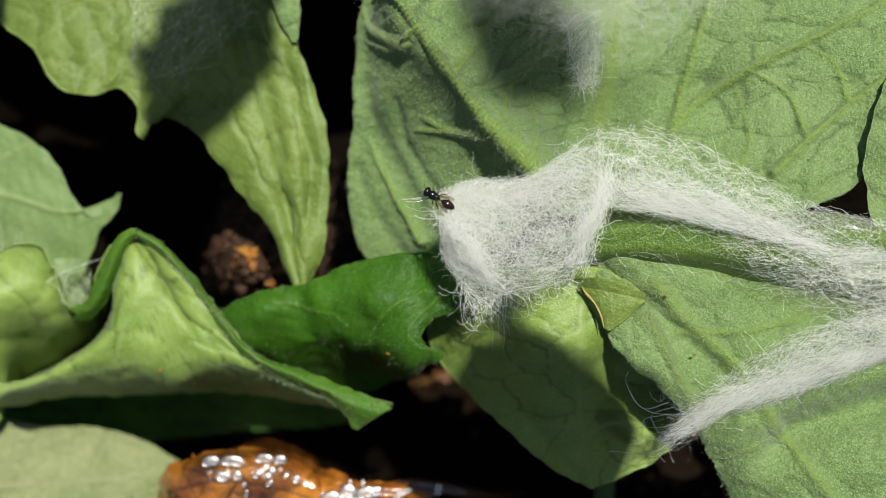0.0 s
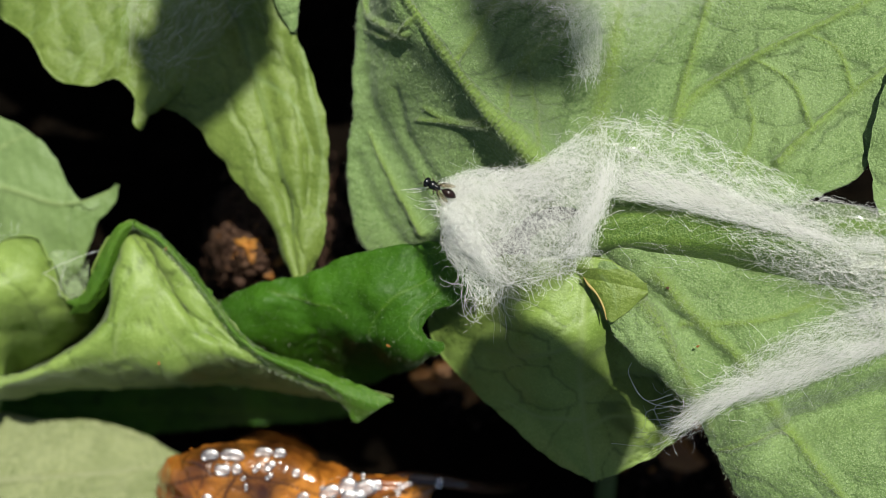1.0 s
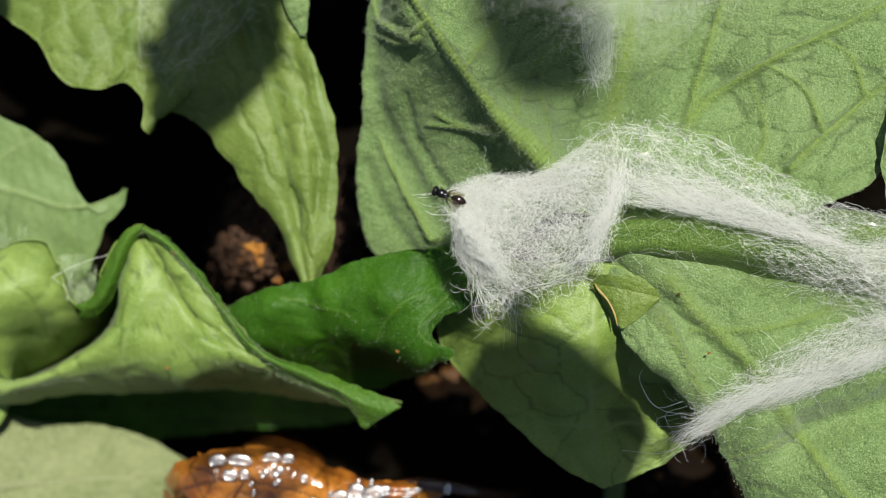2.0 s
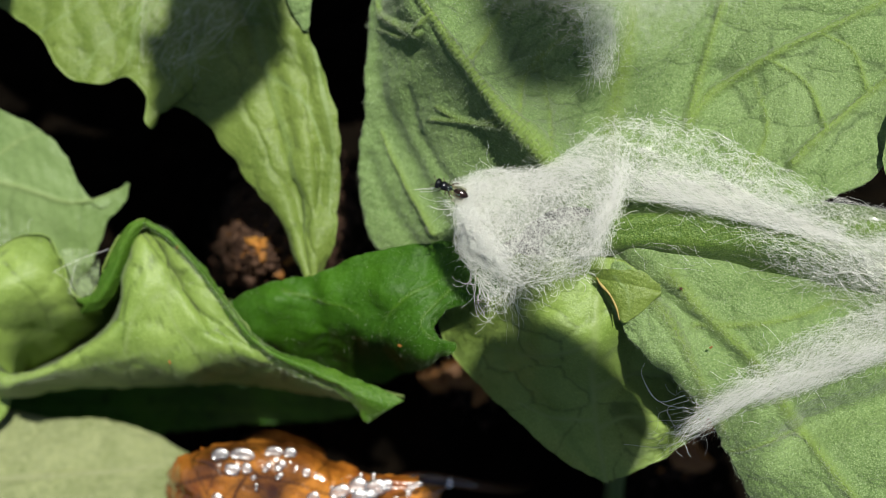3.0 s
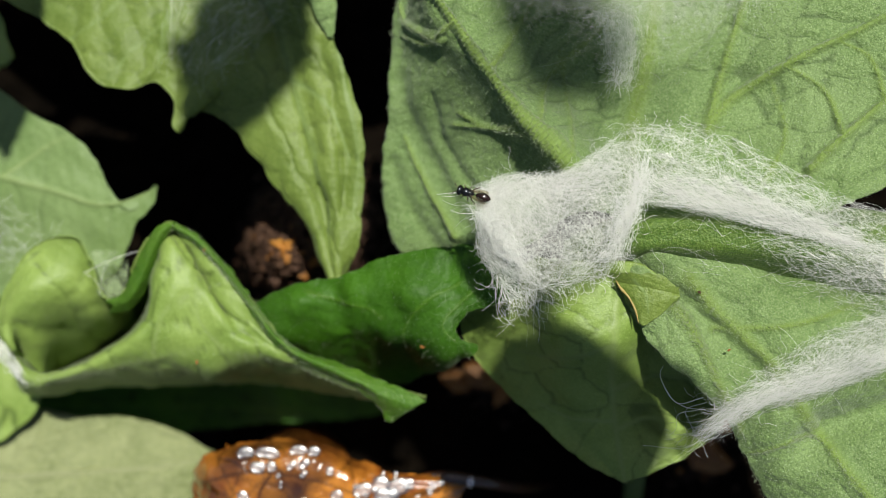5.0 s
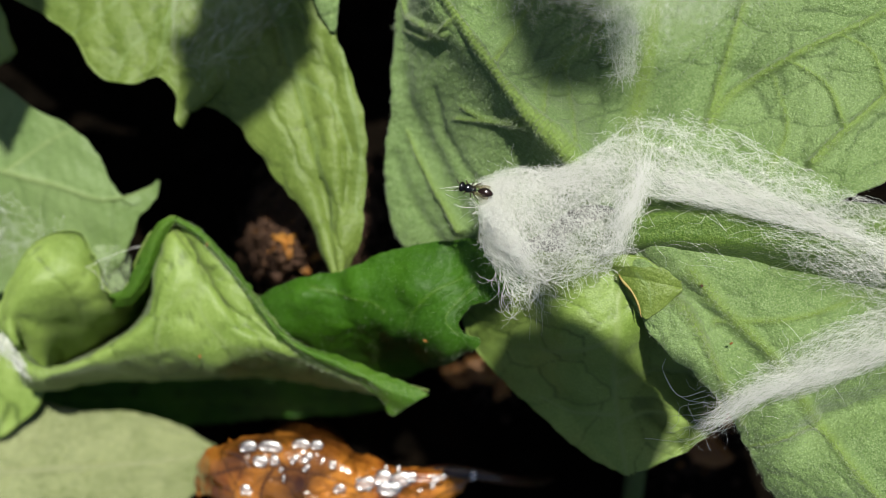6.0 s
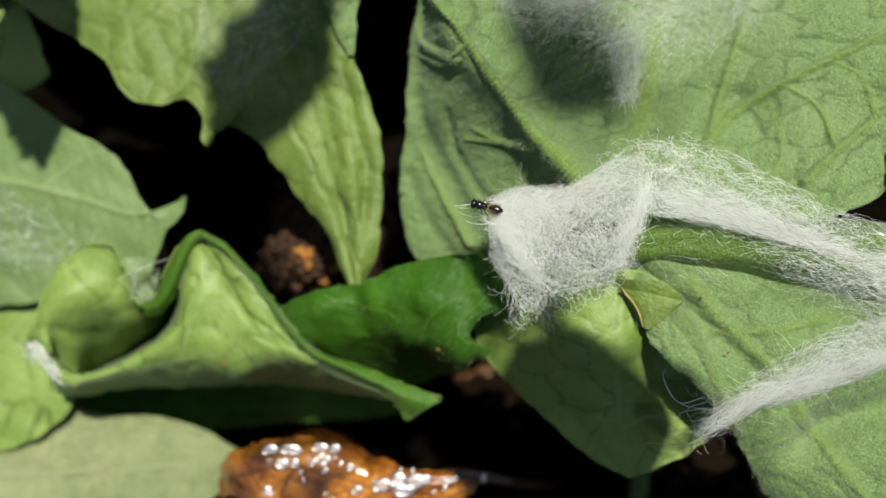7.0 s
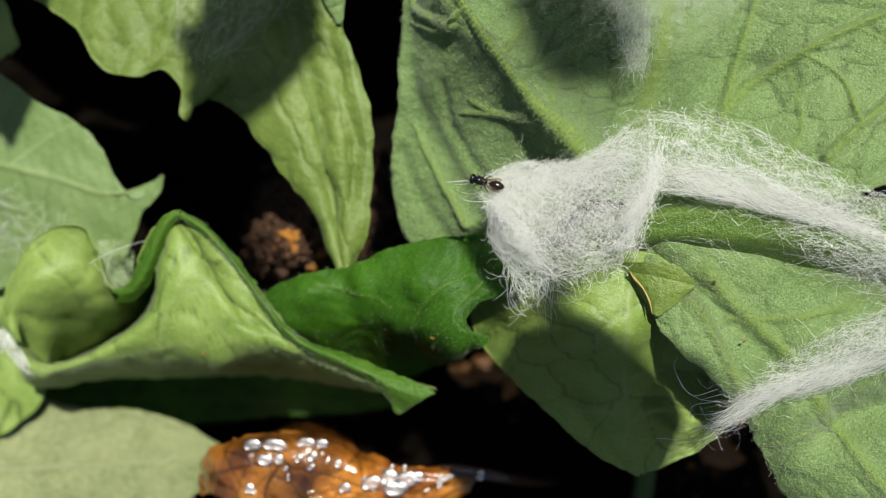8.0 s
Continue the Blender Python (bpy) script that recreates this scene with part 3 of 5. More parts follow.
line_5 = [(11.4, -1.5, 24.4), (10.8, -3.6, 24.0), (11.2, -6.0, 22.0), (12.2, -9.0, 18.5), (13.0, -11.6, 18.4), (12.2, -14.0, 19.4), (9.95, -15.9, 19.2)]
line_6 = [(12.8, -2.1, 24.2), (13.0, -4.4, 21.0), (14.6, -7.0, 17.5), (17.0, -9.6, 15.5), (17.0, -12.0, 16.5), (14.4, -13.7, 19.6), (10.0, -15.9, 19.2)]
leaf("leaf", None, None, None, MID, near_plant, "green leaf half in shade under the silk nest", curves=[line_1, line_2, line_3, line_4, line_5, line_6],
     veins=[(0.4, *[(9.1, -1.0), (8.5, -5.6), (9.0, -10.9), (9.9, -15.8)]), (0.25, *[(8.5, -6.4), (5.7, -7.3), (2.8, -7.4)]), (0.25, *[(8.8, -9.5), (11.9, -8.7), (14.4, -9.1)]), (0.22, *[(9.0, -11.7), (6.6, -11.6), (4.3, -10.8)]),
            (0.22, *[(9.2, -12.4), (11.0, -11.6), (13.2, -11.8)])],
     cell=2.8, net=0.8, puff=0.18, seed=41, fine=0.85, ridge=0.3)
vein_lines = [(0.4, *[(-18.3, 23.5), (-15.3, 17.6), (-12.8, 10.7), (-10.8, 3.6), (-10.0, -2.3)]), (0.3, *[(-15.3, 17.6), (-19.4, 16.8), (-24.1, 14.0), (-26.1, 11.6)]), (0.3, *[(-18.3, 23.5), (-23.4, 19.3), (-26.6, 16.1), (-29.1, 14.5)]), (0.25, *[(-13.3, 11.6), (-10.4, 9.5), (-8.8, 5.5)]), ((0.3, 1.3), *[(-10.1, 15.7), (-9.1, 10.2), (-8.3, 5.9), (-8.6, 1.6)]), ((0.5, -0.9), *[(-10.9, 13.7), (-10.0, 9.8), (-9.1, 5.9), (-9.3, 1.6)]), ((0.6, -0.8), *[(-14.1, 16.8), (-12.5, 11.5), (-11.2, 6.4)])]
vein_lines += [(0.22, *[(-16.9, 16.0), (-18.1, 12.8), (-19.4, 10.5)]), (0.22, *[(-21.8, 16.4), (-22.3, 14.0), (-22.7, 12.0)])]
leaf("leaf", [(-18.3, 23.5, 13.0), (-17.7, 22.0, 13.2), (-17.1, 20.7, 13.4), (-16.6, 19.7, 13.6), (-16.1, 18.6, 13.8), (-15.5, 17.4, 14.0), (-15.0, 16.4, 14.0), (-14.5, 15.2, 14.0), (-13.6, 12.7, 14.4), (-12.9, 10.3, 14.6), (-11.9, 6.8, 14.8), (-10.8, 2.3, 14.8), (-9.9, -2.5, 14.8)],
     [(-40.4, 21.4, 11.6), (-31.7, 16.0, 12.8), (-29.1, 14.2, 13.4), (-27.1, 11.4, 14.0), (-24.8, 10.8, 14.4), (-22.7, 11.3, 14.0), (-21.7, 10.2, 14.0), (-21.4, 8.1, 14.0), (-20.3, 9.6, 13.4), (-17.9, 8.7, 13.4), (-15.4, 5.8, 13.8), (-12.5, 1.8, 14.4), (-10.3, -2.5, 14.8)],
     [(-8.7, 22.7, 16.0), (-10.2, 17.2, 16.0), (-10.0, 14.3, 16.0), (-8.6, 10.2, 15.8), (-7.9, 5.9, 15.6), (-8.2, 1.6, 15.2), (-9.4, -2.5, 14.8)],
     SOFT, far_plant, "lobed green leaf with a drawn-out tip",
     veins=vein_lines,
     cell=2.7, puff=0.26, grain=(-70, 1.8), net=0.5, bulge=(0.6, 0.8), wave=0.45, seed=53, margin=0.1, ridge=0.4)
leaf("leaf", [(-42.8, 6.0, 9.0), (-36.9, 5.1, 10.0), (-31.7, 3.8, 10.6), (-27.4, 2.7, 11.0), (-23.8, 3.8, 11.2)],
     [(-42.8, 14.4, 9.0), (-37.1, 12.2, 9.6), (-32.6, 9.2, 10.4), (-29.9, 7.9, 10.8), (-28.3, 6.2, 11.0), (-27.0, 3.8, 11.2), (-25.4, 2.3, 11.2), (-24.2, 3.1, 11.2), (-23.7, 4.1, 11.2)],
     [(-43.5, -4.5, 7.0), (-37.6, -4.6, 7.8), (-31.9, -3.4, 8.6), (-28.6, -3.2, 9.4), (-26.9, -2.4, 9.8), (-26.0, -0.8, 10.4), (-25.0, 1.4, 10.9), (-23.7, 2.8, 11.2), (-23.5, 4.0, 11.2)],
     COOL, far_plant, "pale green leaf with a hooked tip", veins=[(0.4, *[(-42.8, 6.0), (-36.9, 5.1), (-31.7, 3.8), (-27.4, 2.7), (-24.1, 3.7)]), (0.25, *[(-35.2, 4.8), (-31.7, 7.1), (-30.0, 7.8)])],
     cell=4, seed=61, fine=0.7, net=0.35, puff=0.08)
line_1 = [(-33.4, -8.0, 13.6), (-34.2, -5.6, 13.6), (-33.1, -2.4, 14.0), (-31.2, -0.2, 14.4), (-28.8, 0.4, 15.0), (-27.4, -1.2, 14.4), (-26.2, -4.2, 14.0), (-24.8, -3.6, 14.6), (-23.4, -0.5, 15.6), (-21.0, 1.3, 17.0), (-18.7, -0.4, 16.8), (-15.4, -4.0, 16.8), (-12.1, -7.7, 17.0), (-8.2, -9.3, 17.2), (-3.4, -10.5, 17.4)]
line_2 = [(-33.4, -8.2, 13.2), (-33.5, -6.3, 13.6), (-32.3, -4.8, 14.2), (-30.9, -4.2, 14.3), (-29.5, -4.2, 13.6), (-28.0, -5.3, 11.5), (-27.5, -5.9, 7.5), (-27.2, -5.7, 2.0), (-26.2, -3.3, 0.5), (-21.8, 0.4, 14.4), (-18.4, -2.0, 16.6), (-15.2, -4.9, 16.6), (-12.3, -7.8, 16.8), (-8.4, -9.5, 16.8), (-3.6, -10.6, 17.2)]
line_3 = [(-33.4, -8.4, 13.2), (-33.7, -8.4, 10.4), (-32.9, -9.9, 9.0), (-33.5, -10.3, 3.0), (-32.9, -10.1, -1.5), (-30.8, -8.9, -2.5), (-28.6, -7.5, -2.5), (-27.0, -5.5, -1.5), (-25.5, -2.8, 2.0), (-22.0, -1.4, 11.0), (-17.8, -3.8, 16.4), (-15.0, -5.9, 16.4), (-12.5, -8.0, 16.6), (-8.7, -9.6, 16.6), (-3.8, -10.8, 17.0)]
line_4 = [(-33.1, -8.6, 13.6), (-32.3, -9.3, 14.0), (-31.0, -9.6, 14.6), (-29.6, -9.4, 15.0), (-27.8, -8.8, 15.4), (-25.6, -7.6, 16.0), (-23.7, -6.4, 16.6), (-22.5, -4.8, 17.0), (-21.9, -2.7, 17.2), (-20.9, -0.5, 17.0), (-17.0, -5.7, 16.6), (-14.7, -6.8, 16.4), (-12.7, -8.2, 16.4), (-8.9, -9.8, 16.4), (-4.0, -10.8, 17.2)]
line_5 = [(-33.1, -8.8, 13.6), (-32.0, -9.9, 14.2), (-30.7, -10.1, 14.6), (-28.6, -9.5, 15.0), (-26.9, -9.0, 15.4), (-24.8, -8.4, 15.8), (-22.8, -8.0, 16.0), (-20.8, -7.7, 16.2), (-19.2, -7.6, 16.4), (-17.6, -7.5, 16.4), (-16.1, -7.5, 16.4), (-14.6, -7.7, 16.2), (-13.0, -8.3, 16.0), (-9.1, -9.9, 16.0), (-4.2, -10.9, 17.0)]
line_6 = [(-33.6, -9.4, 12.0), (-33.9, -11.5, 8.0), (-32.8, -11.8, 6.4), (-31.2, -11.6, 6.0), (-29.4, -11.4, 6.0), (-27.7, -11.3, 6.0), (-25.5, -11.2, 6.0), (-23.3, -11.1, 6.0), (-21.6, -11.0, 6.0), (-19.8, -11.0, 6.0), (-18.1, -11.0, 6.0), (-16.1, -10.9, 7.0), (-14.2, -10.9, 8.4), (-9.6, -11.1, 11.6), (-4.9, -11.3, 15.6)]
leaf("leaf", None, None, None, MID, far_plant, "curled green leaf with a turned-up wavy margin", curves=[line_1, line_2, line_3, line_4, line_5, line_6],
     veins=[(0.36, *[(-35.1, -10.7), (-26.8, -9.0), (-17.7, -7.5), (-8.7, -9.7), (-4.0, -10.8)]), (0.2, *[(-22.5, -7.8), (-21.3, -4.8), (-18.9, -3.3), (-16.9, -2.7)]), (0.2, *[(-17.6, -7.4), (-19.1, -5.3), (-19.3, -2.3)])],
     cell=2.9, puff=0.26, net=0.75, seed=71, margin=0.08, wave=0.12, key="curl")
line_1 = [(-20.9, 1.3, 17.1), (-19.4, 0.51, 17.2), (-17.83, -0.97, 17.1), (-16.44, -2.61, 17.1), (-14.93, -4.64, 17.1), (-13.85, -6.12, 17.2), (-12.25, -7.36, 17.3), (-10.08, -8.04, 17.4), (-8.1, -8.7, 17.6), (-5.94, -9.52, 17.8), (-3.4, -10.75, 17.6)]
line_2 = [(-20.8, 1.1, 17.3), (-19.32, 0.28, 17.5), (-17.81, -1.2, 17.5), (-16.43, -2.88, 17.5), (-15.04, -4.86, 17.5), (-13.87, -6.33, 17.7), (-12.27, -7.55, 17.9), (-10.14, -8.45, 18.1), (-7.86, -9.49, 18.3), (-5.91, -10.6, 18.2), (-4.4, -11.3, 17.7)]
line_3 = [(-20.9, 0.9, 17.0), (-19.56, 0.12, 17.0), (-18.05, -1.45, 17.0), (-16.69, -3.17, 17.0), (-15.26, -5.2, 17.0), (-14.07, -6.65, 17.0), (-12.47, -7.93, 17.0), (-10.49, -9.0, 17.0), (-8.2, -10.0, 17.0), (-6.94, -11.36, 16.8), (-5.83, -12.41, 16.4)]
leaf("leaf", None, None, None, FRESH, far_plant, "rolled-over bright green leaf margin, upper side showing", curves=[line_1, line_2, line_3],
     veins=[(0.18, *[(-18.6, -0.5), (-15.2, -4.6), (-10.9, -8.8), (-7.0, -10.5)])], cell=2.5, net=0.25, puff=0.06, seed=77, margin=0.14, wave=0.1, fine=0.75, key="margin")
line_1 = [(-26.4, -4.3, 14.3), (-25.0, -3.7, 15.0), (-23.9, -1.9, 15.8), (-23.1, -0.4, 16.2), (-22.0, 1.0, 16.8), (-20.8, 1.4, 17.2)]
line_2 = [(-25.8, -4.6, 14.4), (-24.5, -4.1, 15.4), (-23.3, -2.3, 16.2), (-22.5, -0.5, 16.7), (-21.7, 0.7, 17.1), (-20.8, 1.3, 17.3)]
line_3 = [(-26.4, -5.2, 13.4), (-24.5, -4.7, 14.2), (-23.0, -2.7, 15.2), (-22.2, -0.8, 16.0), (-21.5, 0.4, 16.6), (-20.8, 1.1, 17.1)]
leaf("leaf", None, None, None, FRESH, far_plant, "bright green turned-out leaf margin", curves=[line_1, line_2, line_3],
     cell=2.5, net=0.25, puff=0.05, seed=79, margin=0.06, wave=0.05, fine=0.4)
line_1 = [(-15.3, -4.4, 16.0), (-13.5, -3.3, 16.8), (-11.7, -2.6, 17.2), (-9.9, -2.4, 17.6), (-8.5, -2.1, 18.0), (-6.55, -1.2, 18.4), (-4.6, -0.7, 18.8), (-2.5, -0.4, 19.2), (-0.4, -0.3, 19.8), (2.6, -0.9, 20.8)]
line_2 = [(-15.1, -4.7, 16.4), (-13.2, -4.7, 17.3), (-11.4, -4.2, 18.0), (-9.65, -4.0, 17.6), (-7.7, -4.0, 18.6), (-5.5, -3.6, 19.4), (-3.6, -3.4, 20.4), (-2.1, -2.9, 20.8), (-0.4, -2.4, 20.8), (2.7, -2.0, 21.0)]
line_3 = [(-14.9, -5.2, 16.2), (-13.1, -6.6, 16.2), (-11.2, -6.7, 15.8), (-9.3, -6.6, 16.4), (-7.2, -6.4, 16.8), (-4.7, -6.3, 18.6), (-2.9, -5.6, 20.6), (-1.9, -4.6, 21.0), (-0.6, -3.8, 21.0), (2.8, -2.9, 21.0)]
line_4 = [(-15.0, -5.6, 14.6), (-13.2, -8.0, 12.6), (-11.2, -8.8, 11.4), (-9.0, -9.2, 10.8), (-6.6, -8.8, 11.4), (-4.2, -8.2, 15.2), (-2.2, -7.5, 19.2), (-1.4, -6.9, 20.4), (-1.5, -6.0, 20.9), (-1.5, -5.2, 21.0), (-0.5, -4.2, 21.0), (2.8, -3.3, 21.0)]
line_5 = [(-15.2, -6.1, 12.0), (-13.4, -8.9, 8.0), (-11.3, -10.3, 5.0), (-8.7, -11.2, 4.4), (-5.9, -11.2, 5.0), (-3.6, -10.2, 8.0), (-1.8, -8.3, 16.8), (-0.6, -7.6, 19.4), (0.0, -7.0, 20.3), (-0.8, -6.3, 20.6), (-1.15, -5.5, 20.7), (-0.6, -4.7, 20.8), (0.6, -4.2, 20.9), (2.8, -3.7, 21.0)]
leaf("leaf", None, None, None, DARK, far_plant, "glossy dark green leaf, upper side up, hooked margin", curves=[line_1, line_2, line_3, line_4, line_5],
     veins=[(0.2, *[(-11.4, -3.4), (-9.5, -3.9), (-7.6, -4.2), (-6.2, -4.9)]), (0.16, *[(-1.2, -2.6), (-3.0, -3.6), (-4.6, -5.4), (-4.9, -6.8)]), (0.16, *[(-0.4, -3.2), (-2.3, -5.4), (-1.4, -6.6)])],
     cell=3.4, puff=0.1, seed=83, wave=0.65, net=0.2, margin=0.1, key="dark", ridge=0.4)
# below the curled leaf: this blade's dark colour stands in for deep shade
leaf("leaf", [(-40.5, -14.5, -6.0), (-32.7, -14.6, -7.0), (-24.8, -14.8, -8.0), (-17.8, -15.1, -9.0), (-11.7, -15.3, -10.0), (-7.8, -15.3, -10.0)],
     [(-40.5, -10.9, -6.0), (-32.8, -11.2, -7.0), (-24.8, -11.8, -8.0), (-17.8, -12.3, -9.0), (-11.7, -13.2, -10.0), (-7.9, -15.1, -10.0)],
     [(-40.5, -18.0, -6.0), (-32.7, -17.8, -7.0), (-25.8, -17.1, -8.0), (-17.8, -16.3, -9.0), (-11.7, -16.2, -10.0), (-7.8, -15.5, -10.0)],
     DARK, far_plant, "leaf deep in the shade, the shade put into its dark colour", veins=[(0.35, *[(-40.5, -14.5), (-32.7, -14.6), (-24.8, -14.8), (-17.8, -15.1), (-11.7, -15.3), (-7.8, -15.3)])], seed=94, fine=0.5, cell=3.5)
# outside the view: leaf and petiole added to keep sun off the soil
leaf("leaf", [(-44.0, 27.0, 8.0), (-34.0, 30.0, 11.0), (-22.0, 31.0, 13.0), (-10.0, 31.0, 13.4), (0.0, 32.5, 13.0), (9.0, 35.0, 11.0)],
     [(-44.4, 28.0, 8.0), (-33.0, 39.0, 10.4), (-20.0, 41.0, 12.0), (-8.0, 41.0, 12.4), (2.0, 38.0, 12.4), (9.0, 35.4, 11.0)],
     [(-43.6, 26.2, 8.0), (-34.0, 22.6, 10.4), (-22.0, 22.0, 11.6), (-9.0, 22.4, 12.4), (1.0, 26.0, 12.4), (8.8, 34.6, 11.0)],
     MID, far_plant, "unseen long leaf added beyond the lobed one to shade the soil", veins=[(0.45, *[(-44.0, 27.0), (-22.0, 31.0), (0.0, 32.5), (9.0, 35.0)])], seed=96, fine=0.6, cell=4)
tube("petiole", [(-51.2, 1.8, 6.0), (-50.5, 12.0, 5.0), (-48.0, 22.0, 6.0), (-43.8, 27.1, 7.8)], (0.9, 0.8, 0.7, 0.6), STEM, far_plant)
leaf("leaf", [(-41.9, -18.9, 5.0), (-35.8, -18.7, 4.4), (-29.7, -18.4, 3.6), (-25.3, -18.2, 2.8), (-22.6, -17.7, 2.2), (-21.1, -17.2, 2.0)],
     [(-42.4, -12.9, 4.0), (-36.2, -13.2, 3.4), (-32.6, -14.0, 3.0), (-27.7, -14.3, 2.4), (-24.1, -15.4, 2.0), (-21.2, -17.1, 2.0)],
     [(-41.5, -25.4, 6.0), (-33.7, -25.6, 5.0), (-27.2, -24.0, 4.0), (-23.4, -21.4, 3.0), (-21.5, -19.0, 2.2), (-21.0, -17.5, 2.0)],
     LOW, far_plant, "faded pale leaf low over the soil", veins=[(0.4, *[(-41.9, -18.9), (-35.8, -18.7), (-29.7, -18.4), (-25.3, -18.2), (-22.6, -17.7), (-21.1, -17.2)])], seed=91, fine=0.7, cell=3, net=0.3, puff=0.15)
leaf("leaf", [(-46.0, -12.3, 5.0), (-40.9, -8.7, 5.6), (-37.7, -5.2, 6.0), (-36.7, -1.7, 6.4)],
     [(-48.4, -6.0, 4.4), (-45.0, -2.8, 4.8), (-40.8, -0.4, 5.2), (-36.9, 0.4, 5.6)], [(-43.4, -18.0, 5.0), (-37.0, -15.6, 5.6), (-33.9, -12.4, 6.0), (-34.2, -7.8, 6.4), (-36.0, -1.7, 6.4)],
     MID, far_plant, "yellowing leaf beside the curled one", veins=[(0.35, *[(-46.0, -12.3), (-40.9, -8.7), (-37.7, -5.2), (-36.7, -1.7)])], seed=93, fine=0.5, cell=4)
leaf("leaf", [(-44.6, 19.7, 8.0), (-40.3, 18.0, 8.0), (-37.2, 16.2, 8.4), (-35.3, 13.6, 8.8)],
     [(-44.6, 23.5, 8.0), (-38.6, 20.5, 8.0), (-36.3, 17.1, 8.4), (-35.1, 13.7, 8.8)], [(-44.6, 15.0, 8.0), (-40.7, 12.9, 8.0), (-37.6, 12.4, 8.4), (-35.5, 13.3, 8.8)],
     MID, far_plant, "small leaf in the shade", veins=[(0.3, *[(-44.6, 19.7), (-40.3, 18.0), (-37.2, 16.2), (-35.3, 13.6)])], seed=95, fine=0.5, cell=4)
leaf("leaf", [(-11.7, 19.4, 16.8), (-11.0, 17.4, 16.8), (-10.4, 15.5, 16.8), (-10.1, 14.2, 16.6)],
     [(-12.6, 19.4, 16.4), (-11.8, 17.3, 16.6), (-11.0, 15.3, 16.6), (-10.2, 14.1, 16.6)], [(-9.4, 19.3, 17.0), (-9.7, 17.4, 17.0), (-9.8, 15.5, 16.8), (-10.0, 14.1, 16.6)],
     PALE, far_plant, "folded-over edge of the lobed leaf", seed=97, fine=0.4, cell=3)
leaf("leaf", [(8.4, -2.3, 24.0), (9.6, -2.5, 25.0), (11.1, -2.8, 25.4), (12.4, -3.1, 25.2)],
     [(8.2, -1.9, 24.0), (9.4, -1.8, 25.2), (11.1, -1.9, 25.6), (12.3, -2.7, 25.4)], [(8.6, -2.5, 24.2), (9.5, -3.9, 24.7), (10.1, -5.0, 24.9), (11.4, -4.2, 25.1), (12.4, -3.3, 25.2)],
     SOFT, near_plant, "small bright green leaflet with a yellowed edge", veins=[(0.14, *[(9.6, -2.2), (10.3, -3.1), (10.5, -4.3)])], seed=99, fine=0.5, cell=3, puff=0.02, net=0.1, ridge=0.05, wave=0.06, bulge=(0.05, 0.15))

tube("dry_edge", [(8.6, -2.3, 24.4), (8.8, -2.7, 24.8), (9.3, -3.3, 25.1), (9.7, -4.1, 25.2), (9.9, -4.9, 25.2)], (0.03, 0.10, 0.06, 0.08, 0.02), STRAW, near_plant, "dry yellow-brown leaf edge", 6)

# main stem, wrapped in silk
tube("stem", [(6.3, -0.8, 21.6), (8.3, 0.0, 22.4), (10.3, 0.4, 22.8), (12.7, 0.4, 22.9), (17.8, 0.1, 23.2), (22.9, -0.5, 23.7), (28.0, -1.2, 24.0), (34.9, -2.4, 24.2), (47.4, -3.1, 16.0), (61.0, -3.8, -14.0)],
     (1.2, 2.0, 2.5, 2.55, 2.45, 2.3, 2.2, 2.0, 1.9, 2.0), STEM, near_plant, "thick ribbed green stem lying under silk", 42, 0.045, 1.9)

# petioles that carry the leaves
tube("stem", [(-58.6, 0.8, -20.0), (-54.3, 1.4, 2.0), (-51.2, 1.8, 6.0), (-48.8, 2.6, 9.0), (-46.5, 3.4, 10.0)], (1.6, 1.5, 1.3, 1.1, 0.9), STEM, far_plant)
tube("petiole", [(-51.2, 1.8, 6.0), (-47.2, 4.7, 8.0), (-43.4, 5.9, 8.8), (-41.7, 6.0, 8.8)], (0.9, 0.8, 0.7, 0.6), STEM, far_plant)
tube("petiole", [(-51.8, 1.8, 5.0), (-46.0, -6.0, 2.8), (-38.5, -10.2, 3.0), (-34.2, -10.6, 5.0), (-33.2, -10.4, 9.6)], (0.9, 0.8, 0.7, 0.5, 0.4), STEM, far_plant)
tube("petiole", [(-50.6, 2.2, 6.4), (-43.9, 15.5, 7.6), (-32.8, 24.7, 10.0), (-24.0, 27.1, 11.6), (-18.4, 24.0, 12.6)], (1.0, 0.9, 0.8, 0.7, 0.6), STEM, far_plant)
tube("petiole", [(-54.3, 1.0, 2.0), (-51.9, -11.5, 4.0), (-48.0, -18.5, 4.0), (-41.9, -18.9, 5.0)], (0.8, 0.7, 0.6, 0.5), STEM, far_plant)
tube("petiole", [(-54.6, 0.8, 0.0), (-50.0, -5.0, -4.0), (-45.0, -11.0, -6.0), (-40.5, -14.5, -6.0)], (0.8, 0.7, 0.6, 0.5), STEM, far_plant)
tube("petiole", [(-53.3, 0.9, 3.0), (-50.2, -5.4, 3.0), (-47.4, -10.7, 4.0), (-45.9, -12.3, 4.8)], (0.8, 0.7, 0.6, 0.5), STEM, far_plant)
tube("petiole", [(-52.8, 1.8, 4.0), (-49.5, 12.7, 6.0), (-46.7, 19.0, 7.2), (-44.5, 19.7, 7.8)], (0.8, 0.7, 0.6, 0.5), STEM, far_plant)
tube("petiole", [(-26.0, -12.0, -23.0), (-21.4, -8.2, 4.0), (-17.7, -5.7, 12.0), (-15.5, -4.5, 15.2)], (0.8, 0.8, 0.7, 0.5), STEM, far_plant)

tube("petiole", [(15.2, -30.5, -22.0), (14.6, -24.6, -12.0), (13.6, -19.5, -2.0), (12.2, -15.8, 9.0), (10.9, -13.3, 17.4)], (0.95, 0.9, 0.8, 0.7, 0.5), STEM, near_plant)

